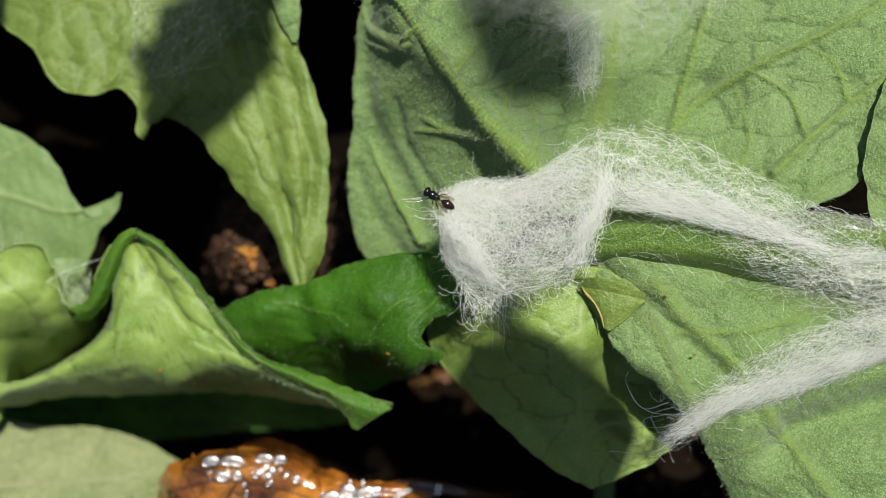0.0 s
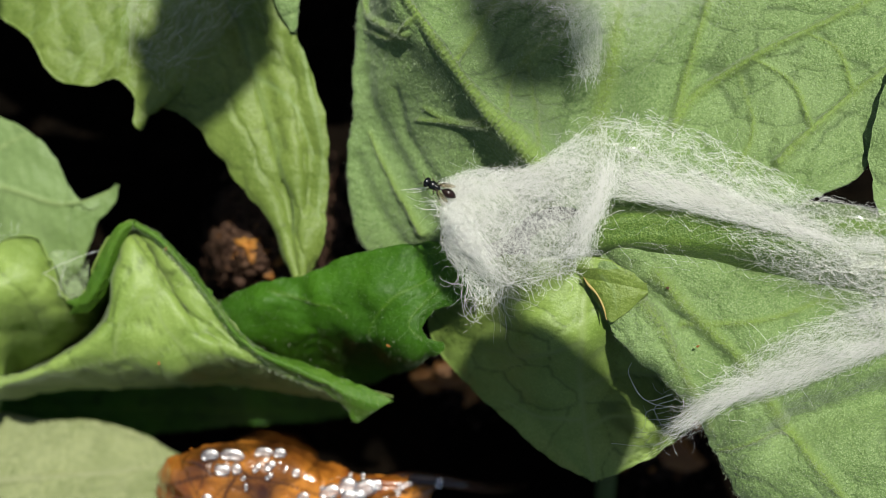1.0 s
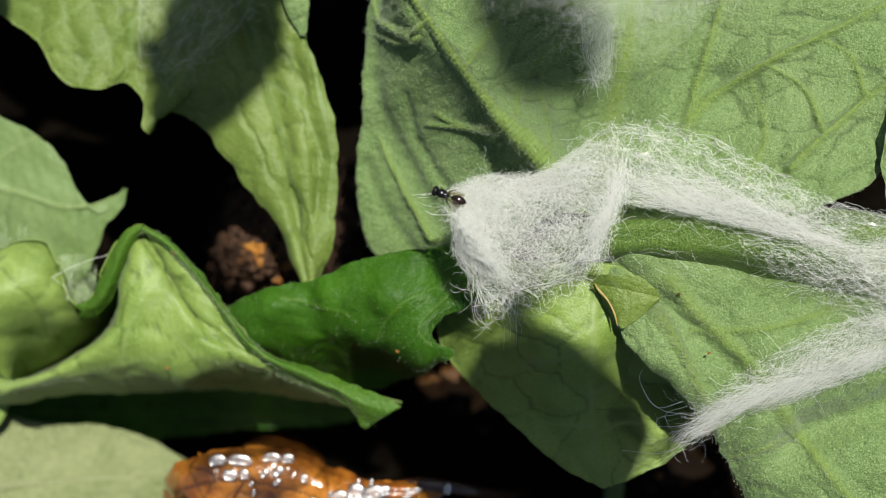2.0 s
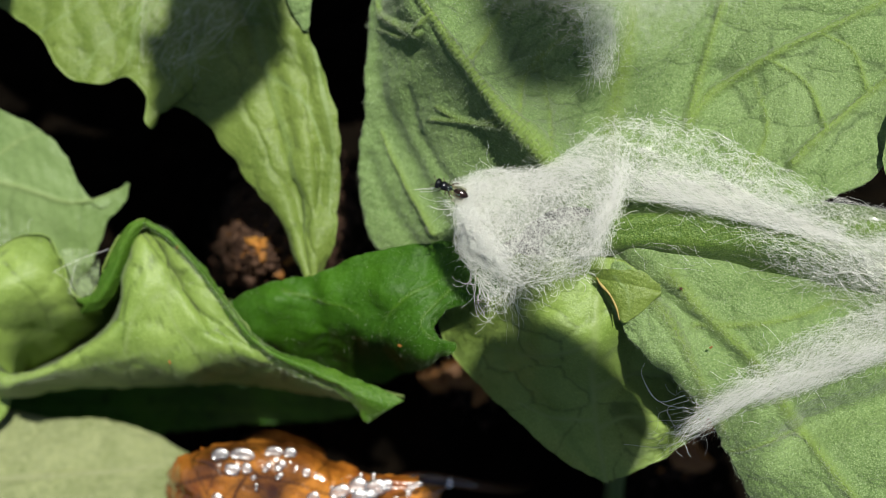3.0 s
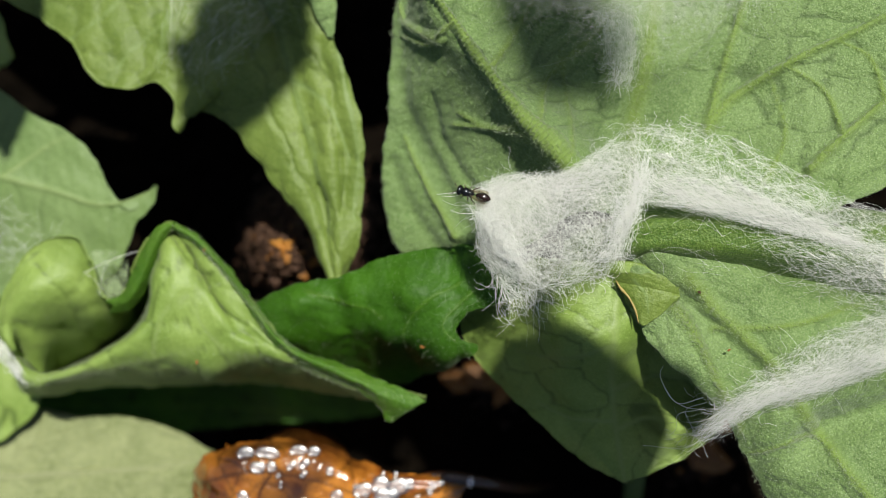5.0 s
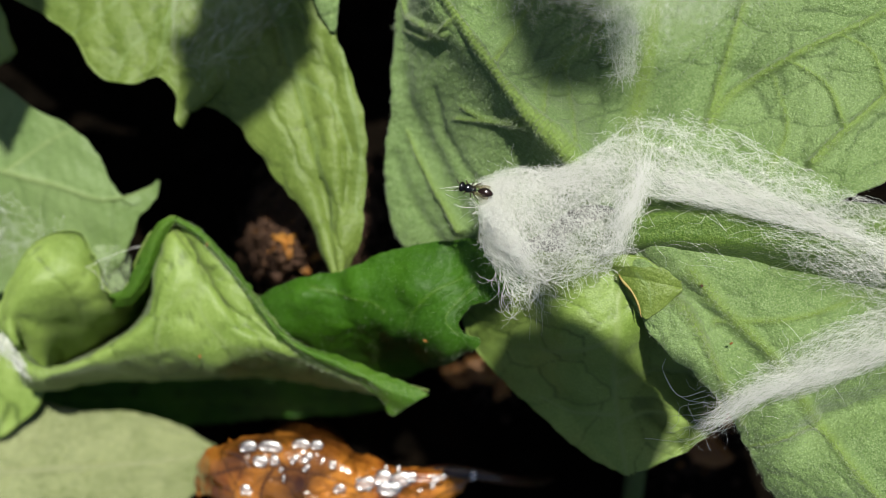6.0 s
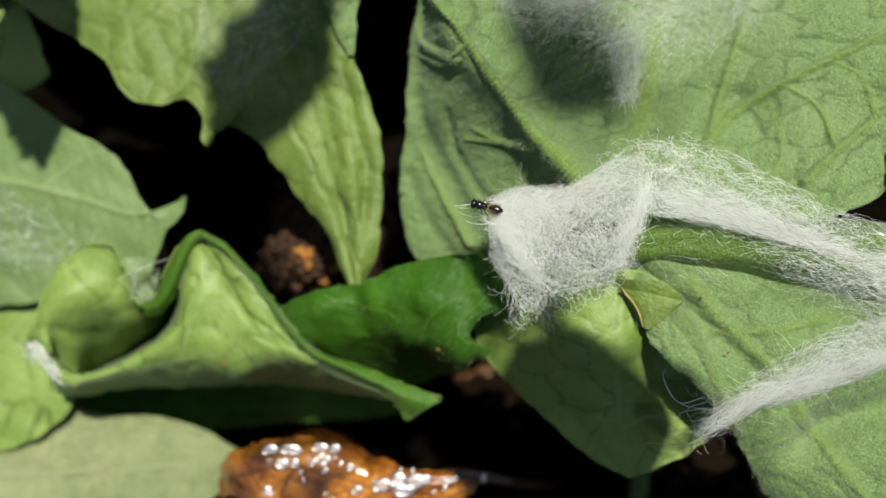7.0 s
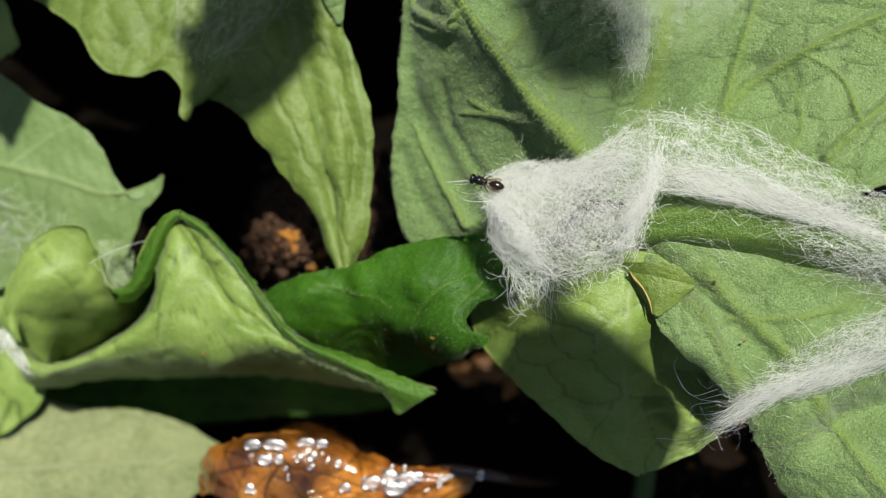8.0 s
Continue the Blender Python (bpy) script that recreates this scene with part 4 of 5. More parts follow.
# ---- taller plants outside the view, whose leaves shade parts of the others ----
def shading_leaf(plant, tip, base, width, seed, root, w=(0.1, 0.75, 1.0, 0.8, 0.4, 0.03), material=YOUNG, margin=0.9):
    """A pointed leaf from base to tip (mm), and the stalk that carries it."""
    tip, base = np.array(tip), np.array(base)
    way = tip - base
    side = np.array((-way[1], way[0], 0)) / np.hypot(way[0], way[1]) * width / 2
    f = (0.0, 0.15, 0.4, 0.65, 0.85, 1.0)
    mid = [tuple(base + a * way + (0, 0, 2.0 * a * (1 - a))) for a in f]
    leaf("leaf", mid, [tuple(np.array(p) + b * side) for p, b in zip(mid, w)], [tuple(np.array(p) - b * side) for p, b in zip(mid, w)],
         material, plant, "leaf of the taller plant", veins=[(0.4, *[p[:2] for p in mid])], seed=seed, fine=0.4, cell=4, margin=margin)
    tube("petiole", [tuple(base), tuple(base * 0.6 + np.array(root) * 0.4), tuple(root)], (0.5, 0.7, 0.9), STEM, plant)


def shade(plant, a, b, width, seed, z, root, w=(0.1, 0.75, 1.0, 0.8, 0.4, 0.03), material=YOUNG):
    """A leaf whose shadow runs from a to b, points (mm) on the leaves below."""
    lift = lambda p: (p[0] + (z - p[2]) * SUN_WAY.x / SUN_WAY.z, p[1] + (z - p[2]) * SUN_WAY.y / SUN_WAY.z, z)
    shading_leaf(plant, lift(a), lift(b), width, seed, root, w, material)


tall_plant = thing("broadleaf_plant", "taller leafy plant whose leaves shade the low ones", "plant")
tube("stem", [(16, 92, -2), (15, 90, 20), (14, 88, 45), (13, 86, 72), (12, 85, 100)], (2.2, 2.0, 1.8, 1.5, 0.9), STEM, tall_plant)
shade(tall_plant, (6.9, 9.4, 22.0), (3.4, 18.5, 21.0), 7.6, 202, 300.0, (12.5, 85.5, 90), (0.6, 0.95, 1.0, 1.0, 0.95, 0.5))
shade(tall_plant, (-20.84, 5.63, 14.00), (-12.98, 19.77, 15.00), 8.6, 203, 140.0, (13.5, 87, 58), material=MID)
shade(tall_plant, (-35.06, 6.52, 10.00), (-36.52, 21.35, 10.00), 9.0, 205, 84.0, (13, 86.5, 66))
# an unseen arching stalk, added to hold one more shading leaf over the scene
arch_plant = thing("broadleaf_plant", "unseen arching plant added so its leaf shades the one under the nest", "plant")


def arching_leaf(a, b, width, z, seed):
    lift = lambda p, h: np.array((p[0] + (h - p[2]) * SUN_WAY.x / SUN_WAY.z, p[1] + (h - p[2]) * SUN_WAY.y / SUN_WAY.z, h))
    tip, base, high = lift(a, z), lift(b, z), lift(b, z + 62)
    shading_leaf(arch_plant, tip, base, width, seed, tuple(high), (0.95, 0.97, 0.90, 0.95, 0.95, 0.6), MID, 0.2)
    tube("stem", [tuple(high), (high[0] + 2, high[1] - 30, high[2] + 12), (high[0] + 4, high[1] - 100, high[2] - 30),
                  (high[0] + 6, high[1] - 135, 80), (high[0] + 6, high[1] - 142, -3)], (0.9, 1.1, 1.5, 2.0, 2.4), STEM, arch_plant)


arching_leaf((12.6, -13.2, 25.0), (1.2, -8.0, 25.0), 11.0, 125.0, 207)

# ---- silk ----
nest = thing("silk_nest", "white silk nest of tangled threads spun over leaf and stem", "silk nest")
bag = Sheet([(-0.3, 3.4, 26.8), (1.0, 4.0, 27.2), (2.6, 4.3, 27.4), (5.1, 4.5, 27.6), (7.3, 5.9, 27.6), (9.2, 7.2, 27.4), (9.4, 4.7, 28.0), (9.7, 3.0, 28.0)],
            [(-0.3, -0.3, 26.0), (0.4, -1.5, 25.8), (1.3, -2.5, 25.8), (2.6, -3.0, 25.8), (4.3, -2.9, 26.0), (6.1, -2.5, 26.4), (7.7, -1.9, 26.4), (8.3, -1.0, 26.6), (8.8, 0.1, 26.8)], 1.1, 5, 0.2)
hems = lambda u, v: np.exp(-((u - 0.08) / 0.09) ** 2) + np.exp(-((u - 0.93) / 0.06) ** 2) + 0.7 * np.exp(-((v - 0.14) / 0.12) ** 2)
bag.felt("felt", FELT, nest, "matted white silk felt", cover=lambda u, v: -0.08 + 0.5 * hems(u, v) - 0.35 * np.exp(-((v - 1.0) / 0.15) ** 2))
swirl = lambda u, v: -1.7 + 1.1 * u + 0.8 * np.sin(5 * v)
strands("thread", bag.threads(2700, 2.6, 12, swirl, 0.9, 0.6, 0.45, 3, stray=0.01, crimp=0.8), 0.0050, SILK, nest, "fine curly white silk threads")
strands("thread", bag.threads(1400, 2.6, 12, -62, 0.4, 0.45, 0.6, 31, lambda u, v: np.exp(-((u - 0.12) / 0.12) ** 2) + np.exp(-((u - 0.93) / 0.05) ** 2), stray=0.01), 0.0052, SILK, nest)
strands("thread", bag.threads(1000, 3.0, 12, -8, 0.5, 0.4, 0.6, 32, lambda u, v: np.exp(-((v - 0.14) / 0.12) ** 2), stray=0.01), 0.0052, SILK, nest)
crease = Sheet([(-0.9, 2.4, 27.8), (-0.4, 0.9, 27.9), (0.7, -0.8, 27.6), (1.9, -2.1, 27.0), (2.7, -3.2, 26.2)], [(1.3, 2.8, 28.3), (1.8, 1.5, 28.4), (2.7, 0.3, 28.2), (3.6, -1.1, 27.5), (4.3, -2.6, 26.5)], 0.2, 51, 0.1)
strands("thread", crease.threads(420, 2.8, 14, -52, 0.3, 0.4, 0.4, 52, lambda u, v: np.exp(-((v - 0.5) / 0.17) ** 2), stray=0.25, crimp=0.5), 0.007, SILK, nest, "thick white fold of silk")
hem = Sheet([(8.3, 6.4, 28.0), (8.0, 4.4, 28.4), (7.5, 2.7, 28.6), (6.7, 1.1, 28.5), (6.2, -1.1, 27.6)], [(10.3, 6.9, 27.9), (10.7, 4.7, 28.0), (10.2, 3.1, 28.0), (9.6, 1.0, 27.6), (8.8, -1.1, 26.8)], 0.3, 53, 0.1)
strands("thread", hem.threads(480, 2.6, 14, lambda u, v: np.where(u < 0.4, -1.55, -1.95), 0.35, 0.4, 0.4, 54, lambda u, v: (0.2 + 0.8 * (u > 0.35)) * np.exp(-((v - 0.62) / 0.17) ** 2), stray=0.5, crimp=0.5), 0.0068, SILK, nest, "white silk hem of the nest")


def curls(line, count, length, heading, radius, seed):
    """Loose silk ends that hang from a line (mm) and roll up into open loops."""
    rng = np.random.default_rng(seed)
    c, k = even(line, 200), 30
    at = c[rng.integers(0, 200, count)] + rng.normal(0, 0.12, (count, 3))
    ang = radians(heading) + rng.normal(0, 0.55, count)
    step = length * rng.lognormal(0, 0.35, count) / k
    roll = rng.choice((-1, 1), count) * rng.uniform(0.02, 0.34, count)
    out = np.empty((count, k, 3))
    for i in range(k):
        out[:, i] = at
        ang = ang + rng.normal(0, 0.12, count) + roll * (i / k) ** 1.5
        at = at + np.stack([step * np.cos(ang), step * np.sin(ang), step * rng.normal(-0.25, 0.25, count)], 1)
    strands("fringe", out, radius, SILK, nest, "loose curled silk ends")


curls([(0.9, -1.9, 26.2), (1.6, -2.5, 26.2), (2.7, -2.9, 26.2), (4.1, -2.8, 26.2)], 130, 1.9, -78, 0.0065, 33)
curls([(-0.2, 1.0, 27.2), (0.1, -0.4, 26.8), (0.8, -1.6, 26.4)], 8, 0.6, -110, 0.006, 36)
curls([(4.3, -2.7, 26.2), (6.2, -2.2, 26.4), (8.0, -1.7, 26.6)], 45, 1.0, -40, 0.0075, 37)
halo = Sheet([(-0.5, 3.2, 27.2), (1.0, 4.3, 27.6), (2.5, 4.6, 27.8), (5.0, 4.8, 28.0), (7.2, 6.3, 28.0), (9.1, 7.4, 27.8), (11.6, 7.6, 27.6), (14.3, 7.0, 27.8)],
             [(0.0, 3.0, 27.2), (1.2, 3.9, 27.6), (2.7, 4.1, 27.8), (5.2, 4.3, 28.0), (7.4, 5.7, 28.0), (9.2, 6.9, 27.8), (11.6, 7.1, 27.6), (14.3, 6.5, 27.8)], 0.1, 16, 0.2)
strands("fringe", halo.threads(45, 0.8, 14, 40, 1.2, 1.4, 0.5, 34, stray=0.8), 0.006, SILK, nest)
veil = Sheet([(8.7, 7.1, 27.2), (11.7, 7.4, 27.2), (14.4, 6.8, 27.4), (17.0, 5.4, 27.6), (19.6, 4.1, 28.0), (22.3, 2.6, 28.0), (26.2, 1.9, 28.0), (32.3, 1.0, 28.0)],
             [(9.2, 2.5, 27.6), (12.2, 2.0, 27.5), (15.4, 1.3, 27.8), (18.4, 0.6, 27.9), (21.0, -0.1, 28.0), (23.7, -0.7, 28.1), (25.9, -1.0, 28.2), (31.9, -1.6, 28.3)], 0.25, 7, 0.15)
clumps = lambda u, v: np.clip(0.3 + 1.8 * wave_noise(50 * u, 14 * v, 3, 77), 0, 1)
veil.felt("felt", FELT_THIN, nest, "thin silk felt", cover=lambda u, v: clumps(u, v) - 0.35 + 0.75 * np.exp(-((v - 0.84) / 0.2) ** 2) + 0.15 * u)
strands("thread", veil.threads(1800, 2.2, 10, -22, 0.8, 0.6, 0.4, 4, lambda u, v: 0.03 + 0.97 * clumps(u, v), crimp=0.7), 0.0050, SILK, nest)
strands("thread", veil.threads(2300, 3.2, 12, -9, 0.3, 0.35, 0.3, 41, lambda u, v: np.exp(-((v - 0.84) / 0.2) ** 2), crimp=0.5), 0.0048, SILK, nest)
wrap = Sheet([(9.7, 2.6, 27.8), (15.4, 1.9, 28.0), (20.4, 0.7, 28.3), (25.9, -0.3, 28.8), (31.9, -1.0, 28.8)], [(10.1, -1.7, 26.4), (16.4, -2.2, 27.4), (21.6, -4.0, 27.0), (26.6, -5.7, 27.0), (32.7, -6.7, 27.0)], 0.4, 9, 0.25)
wrap.felt("felt", FELT_SHEER, nest, "sheer silk felt", cover=lambda u, v: np.clip(1.4 * u - 0.6 * v + 0.1, 0, 1))
strands("thread", wrap.threads(1900, 2.8, 10, -12, 0.45, 0.45, 0.35, 6, lambda u, v: np.clip(0.06 + 1.25 * u ** 1.4 - 0.5 * v, 0.025, 1), crimp=0.5), 0.0042, SILK, nest)
tuft = Sheet([(12.6, -9.9, 25.6), (14.8, -8.9, 26.2), (17.2, -7.3, 26.8), (20.2, -5.4, 27.0), (23.2, -4.2, 27.2), (26.4, -3.5, 27.4), (32.6, -2.3, 27.4)],
             [(13.1, -12.9, 25.2), (14.7, -11.6, 25.8), (16.4, -10.1, 26.4), (19.3, -9.7, 26.6), (22.4, -8.5, 26.6), (26.6, -6.8, 26.8), (32.8, -5.4, 26.8)], 0.6, 12, 0.2)
tuft.felt("felt", FELT_SHEER, nest, "sheer silk felt", cover=lambda u, v: np.clip(0.1 + 0.45 * np.exp(-((v - 0.72) / 0.15) ** 2) + 0.3 * u, 0, 1))
strands("thread", tuft.threads(800, 4.4, 12, 27, 0.18, 0.4, 0.5, 8, lambda u, v: 0.03 + 0.97 * np.exp(-((v - 0.74) / 0.13) ** 2), stray=0.3), 0.0055, SILK, nest)
strands("thread", tuft.threads(2300, 2.6, 10, 28, 0.7, 0.5, 0.4, 81, lambda u, v: np.clip(1.4 * u - 0.15, 0.05, 1)), 0.004, SILK, nest)
wisp = Sheet([(12.8, -11.3, 26.4), (14.5, -10.0, 26.8), (17.1, -8.3, 27.2), (20.4, -6.9, 27.4)], [(13.3, -12.4, 26.2), (15.1, -11.3, 26.6), (17.6, -9.6, 27.0), (20.8, -8.1, 27.2)], 0.3, 29, 0.2)
strands("thread", wisp.threads(420, 4.2, 12, 33, 0.13, 0.3, 0.5, 30, lambda u, v: 0.25 + 0.75 * (np.sin(19 * v) > -0.2), stray=0.3), 0.0062, SILK, nest)
haze = Sheet([(-2.5, 17.0, 36.0), (3.3, 17.0, 37.0), (9.1, 17.0, 37.0), (16.5, 17.0, 36.0)], [(1.0, 13.0, 36.0), (5.1, 11.7, 37.0), (9.0, 9.4, 37.0), (14.8, 12.6, 36.0)], 0.6, 18, 0.3)
haze.felt("felt", HAZE_FELT, nest, "hazy silk over the leaf", cover=lambda u, v: 0.92 - 0.7 * v + 0.25 * wave_noise(40 * u, 14 * v, 5, 79))
strands("thread", haze.threads(2600, 4.2, 10, 200, 0.6, 0.3, 0.8, 19, lambda u, v: (1.05 - 0.9 * v) * np.clip(0.6 + 0.9 * wave_noise(40 * u, 14 * v, 6, 78), 0.1, 1), stray=0.8, crimp=0.3), 0.0016, SILK, nest)
down_tuft = Sheet([(7.4, 14.2, 24.6), (7.9, 12.0, 24.4), (8.2, 9.8, 24.2)], [(9.6, 14.6, 24.6), (9.7, 12.0, 24.4), (9.4, 9.6, 24.2)], 0.6, 61, 0.2)
strands("thread", down_tuft.threads(420, 2.2, 12, 232, 0.6, 0.5, 0.8, 62, stray=0.7), 0.0042, SILK, nest)
web = Sheet([(-21.2, 20.3, 16.0), (-17.3, 20.3, 16.0), (-12.6, 20.2, 16.4)], [(-21.7, 12.6, 15.6), (-18.5, 11.7, 16.0), (-13.4, 15.6, 16.4)], 0.5, 20, 0.2)
web.felt("felt", HAZE_FELT, nest, "hazy silk web", cover=lambda u, v: 0.75 - 0.5 * v)
strands("thread", web.threads(420, 4.0, 12, 220, 0.5, 0.2, 0.5, 21, stray=0.6), 0.003, SILK, nest)


film_low = Sheet([(-41.4, 5.8, 12.0), (-36.9, 4.7, 12.0), (-33.7, 2.7, 12.0), (-30.4, 0.0, 12.0)], [(-41.6, 0.0, 11.6), (-38.3, -1.6, 11.6), (-35.0, -2.6, 11.6), (-31.4, -2.0, 11.6)], 0.3, 25, 0.2)
film_low.felt("felt", FELT_THIN, nest, "thin grey silk film on the leaf", 70, 40, cover=lambda u, v: 0.55 + 0.0 * u)
strands("thread", film_low.threads(160, 4.0, 10, -30, 0.6, 0.4, 0.4, 26, stray=0.4), 0.006, SILK, nest)
notch = Sheet([(-28.7, -0.4, 13.4), (-27.6, 0.0, 13.2), (-26.1, 0.0, 13.4), (-24.6, -1.2, 14.0)], [(-27.5, -4.3, 12.8), (-26.7, -4.8, 12.6), (-25.8, -4.6, 13.0), (-25.0, -4.0, 13.6)], 0.1, 27, 0.15)
notch.felt("felt", silk_material("notch_silk_felt", (0.40, 0.5, 0.28), 0.3), nest, "thin silk film across the leaf's notch", 40, 40, cover=lambda u, v: 0.8 + 0.0 * u)


# loose ends and stray threads
def loose(points, radius=0.014):
    return tube("loose_thread", points, (radius, radius, radius * 0.5), SILK, nest, "single loose silk thread", 4)


loose([(-0.1, 3.3, 27.4), (-0.8, 3.1, 27.8), (-1.6, 3.0, 28.0), (-2.5, 2.9, 28.0)], 0.02)
loose([(0.0, 3.2, 27.4), (-0.6, 3.1, 27.8), (-1.5, 2.8, 28.0), (-2.2, 2.8, 28.0)], 0.016)
loose([(-0.1, 3.1, 27.4), (-0.7, 3.2, 27.8), (-1.1, 3.0, 28.0), (-1.9, 2.9, 28.0)], 0.014)
loose([(0.2, 1.9, 27.0), (-0.5, 1.8, 27.4), (-1.2, 1.8, 27.8), (-1.7, 2.0, 28.0)], 0.018)
loose([(1.8, 4.5, 28.0), (1.7, 5.0, 28.6), (1.8, 5.5, 28.8), (1.7, 5.7, 28.8)], 0.007)
loose([(13.7, -9.3, 26.2), (12.2, -9.7, 26.0), (11.5, -8.9, 26.0), (11.1, -7.9, 26.0), (11.3, -7.4, 26.0)], 0.02)
loose([(13.9, -10.1, 26.0), (12.6, -9.9, 26.0), (11.7, -9.3, 26.0), (11.3, -8.6, 26.0)], 0.018)
loose([(13.9, -9.6, 26.2), (12.7, -10.1, 26.0), (13.0, -11.0, 25.8), (13.2, -11.2, 25.8)])
loose([(13.4, -10.1, 26.0), (12.2, -10.4, 26.0), (12.1, -11.3, 25.8), (11.7, -11.7, 25.8)])
loose([(-27.9, -2.3, 14.6), (-26.2, -1.5, 15.0), (-24.6, -0.9, 15.0), (-22.8, -0.4, 14.4)], 0.018)
loose([(-26.9, -3.8, 14.0), (-26.6, -2.7, 14.6), (-26.3, -1.9, 14.8), (-26.1, -1.5, 14.8)], 0.015)
loose([(-27.7, -2.3, 14.6), (-27.2, -2.7, 14.4), (-26.5, -3.6, 14.0)], 0.013)
pad = Sheet([(-34.9, -7.1, 14.4), (-33.9, -6.7, 14.6), (-32.7, -8.3, 14.4), (-31.7, -9.9, 14.0)], [(-34.6, -8.7, 14.2), (-33.5, -8.9, 14.4), (-32.5, -10.1, 14.0), (-31.4, -10.6, 13.8)], 0.4, 22, 0.1)
pad.felt("felt", FELT_THIN, nest, "small white silk pad", 40, 20)
strands("thread", pad.threads(200, 1.8, 10, -50, 0.7, 0.5, 0.5, 23), 0.01, SILK, nest)


# downy hairs of the broad leaves, standing on blade, veins and margin
def down(key, count, length, seed, parent_ob):
    v, normal, vein, across = BLADES[key]
    rng = np.random.default_rng(seed)
    rim = np.broadcast_to(across[None], v.shape[:2]).ravel()
    weight = 0.3 + 2.5 * vein.ravel() + 1.2 * (rim > 0.985)
    pick = rng.choice(len(weight), count, p=weight / weight.sum())
    p, n = v.reshape(-1, 3)[pick], normal.reshape(-1, 3)[pick]
    lean = rng.normal(0, 0.9, (count, 3))
    lean[:, 2] = np.abs(lean[:, 2]) * 0.3
    way = n + lean
    way /= np.linalg.norm(way, axis=1)[:, None]
    size = length * rng.lognormal(0, 0.3, count)[:, None]
    bend = rng.normal(0, 0.25, (count, 3))
    lines = np.stack([p, p + 0.5 * size * way, p + size * (way + bend * 0.5)], 1)
    strands("down", lines, 0.0042, DOWN, parent_ob, "fine pale hairs on the leaf")


down("broad", 20000, 0.18, 301, BLADES["broad_ob"])
down("low", 12000, 0.18, 303, BLADES["low_ob"])
down("margin", 1500, 0.16, 307, BLADES["margin_ob"])
down("curl", 5000, 0.12, 309, BLADES["curl_ob"])
down("dark", 2200, 0.12, 308, BLADES["dark_ob"])

# ---- wet dead leaf with water on it, on the soil ----
dead = thing("dead_leaf", "wet orange-brown dead leaf with dark veins, shining", "dead leaf")
line_1 = [(-20.6, -19.4, 10.0), (-20.9, -17.8, 10.4), (-20.0, -15.8, 11.2), (-18.0, -14.9, 11.6), (-15.3, -14.5, 11.6), (-12.9, -14.6, 11.6), (-10.4, -15.3, 11.4), (-8.0, -16.7, 10.8), (-5.6, -17.3, 10.4), (-0.6, -17.8, 10.0)]
line_2 = [(-19.7, -19.0, 11.6), (-19.5, -17.4, 12.4), (-18.5, -16.0, 13.2), (-16.8, -15.3, 13.6), (-14.6, -15.0, 13.6), (-12.4, -15.1, 13.6), (-10.2, -15.8, 13.4), (-7.9, -17.1, 12.4), (-5.5, -17.7, 11.6), (-0.6, -17.9, 10.6)]
line_3 = [(-18.0, -19.2, 12.8), (-17.6, -17.9, 13.4), (-16.9, -16.8, 14.0), (-15.5, -16.3, 14.2), (-13.7, -16.1, 14.2), (-11.7, -16.1, 14.2), (-9.8, -16.7, 13.8), (-7.8, -17.7, 13.2), (-5.4, -18.2, 12.4), (-0.8, -18.2, 10.8)]
line_4 = [(-16.4, -21.1, 12.4), (-15.9, -19.8, 13.0), (-15.5, -18.7, 13.2), (-14.4, -18.2, 13.4), (-13.0, -18.1, 13.4), (-11.4, -18.1, 13.4), (-9.4, -18.5, 13.2), (-7.4, -19.2, 12.8), (-5.5, -19.3, 12.2), (-1.0, -18.6, 10.6)]
line_5 = [(-16.0, -23.8, 10.0), (-15.1, -22.8, 10.4), (-14.2, -21.9, 10.8), (-13.0, -21.2, 11.0), (-11.7, -21.0, 11.0), (-10.5, -21.0, 11.0), (-8.8, -21.1, 11.0), (-7.2, -21.2, 11.0), (-5.1, -20.7, 10.6), (-1.1, -19.0, 10.0)]
leaf("blade", None, None, None, WET, dead, "glossy wet amber leaf blade", curves=[line_1, line_2, line_3, line_4, line_5],
     veins=[(0.22, *[(-19.8, -17.5), (-16.2, -16.4), (-12.2, -16.8), (-7.4, -18.2), (-1.0, -18.2)]), (0.16, *[(-16.2, -16.4), (-17.5, -15.7), (-18.8, -15.6)]), (0.16, *[(-13.7, -16.5), (-14.6, -15.6), (-15.3, -14.7)]), (0.16, *[(-14.6, -16.6), (-15.5, -18.1), (-15.8, -20.7)])],
     cell=2.2, puff=0.25, seed=111, margin=0.2, wave=0.25, thick=0.5, fine=0.8)
leaf("blade", [(-12.3, -18.8, 12.8), (-9.0, -17.6, 13.4), (-5.8, -17.3, 13.4), (-2.6, -17.3, 12.8)], [(-12.8, -18.3, 12.4), (-9.1, -17.0, 12.8), (-5.8, -16.8, 12.8), (-2.5, -17.1, 12.4)], [(-12.8, -20.0, 12.0), (-9.1, -19.2, 12.6), (-5.4, -18.8, 12.6), (-2.4, -17.6, 12.4)],
     WET, dead, "second fold of the wet dead leaf", cell=2.0, puff=0.2, seed=113, fine=0.4, bulge=(0.5, 0.5), margin=0.15)
tube("stalk", [(-5.1, -17.8, 11.0), (-2.6, -17.1, 11.6), (-0.4, -17.3, 11.6), (1.9, -18.0, 10.0), (5.2, -19.8, 2.0), (8.6, -22.6, -16.0)], (0.5, 0.45, 0.4, 0.35, 0.3, 0.3), MUD, dead, "dark wet leaf stalk")
tube("underside", [(-14.6, -19.0, 11.0), (-15.4, -20.2, 6.0), (-17.4, -23.5, -23.5)], (4.0, 4.4, 5.0), WET, dead, "crumpled rotten underside of the leaf", 14)


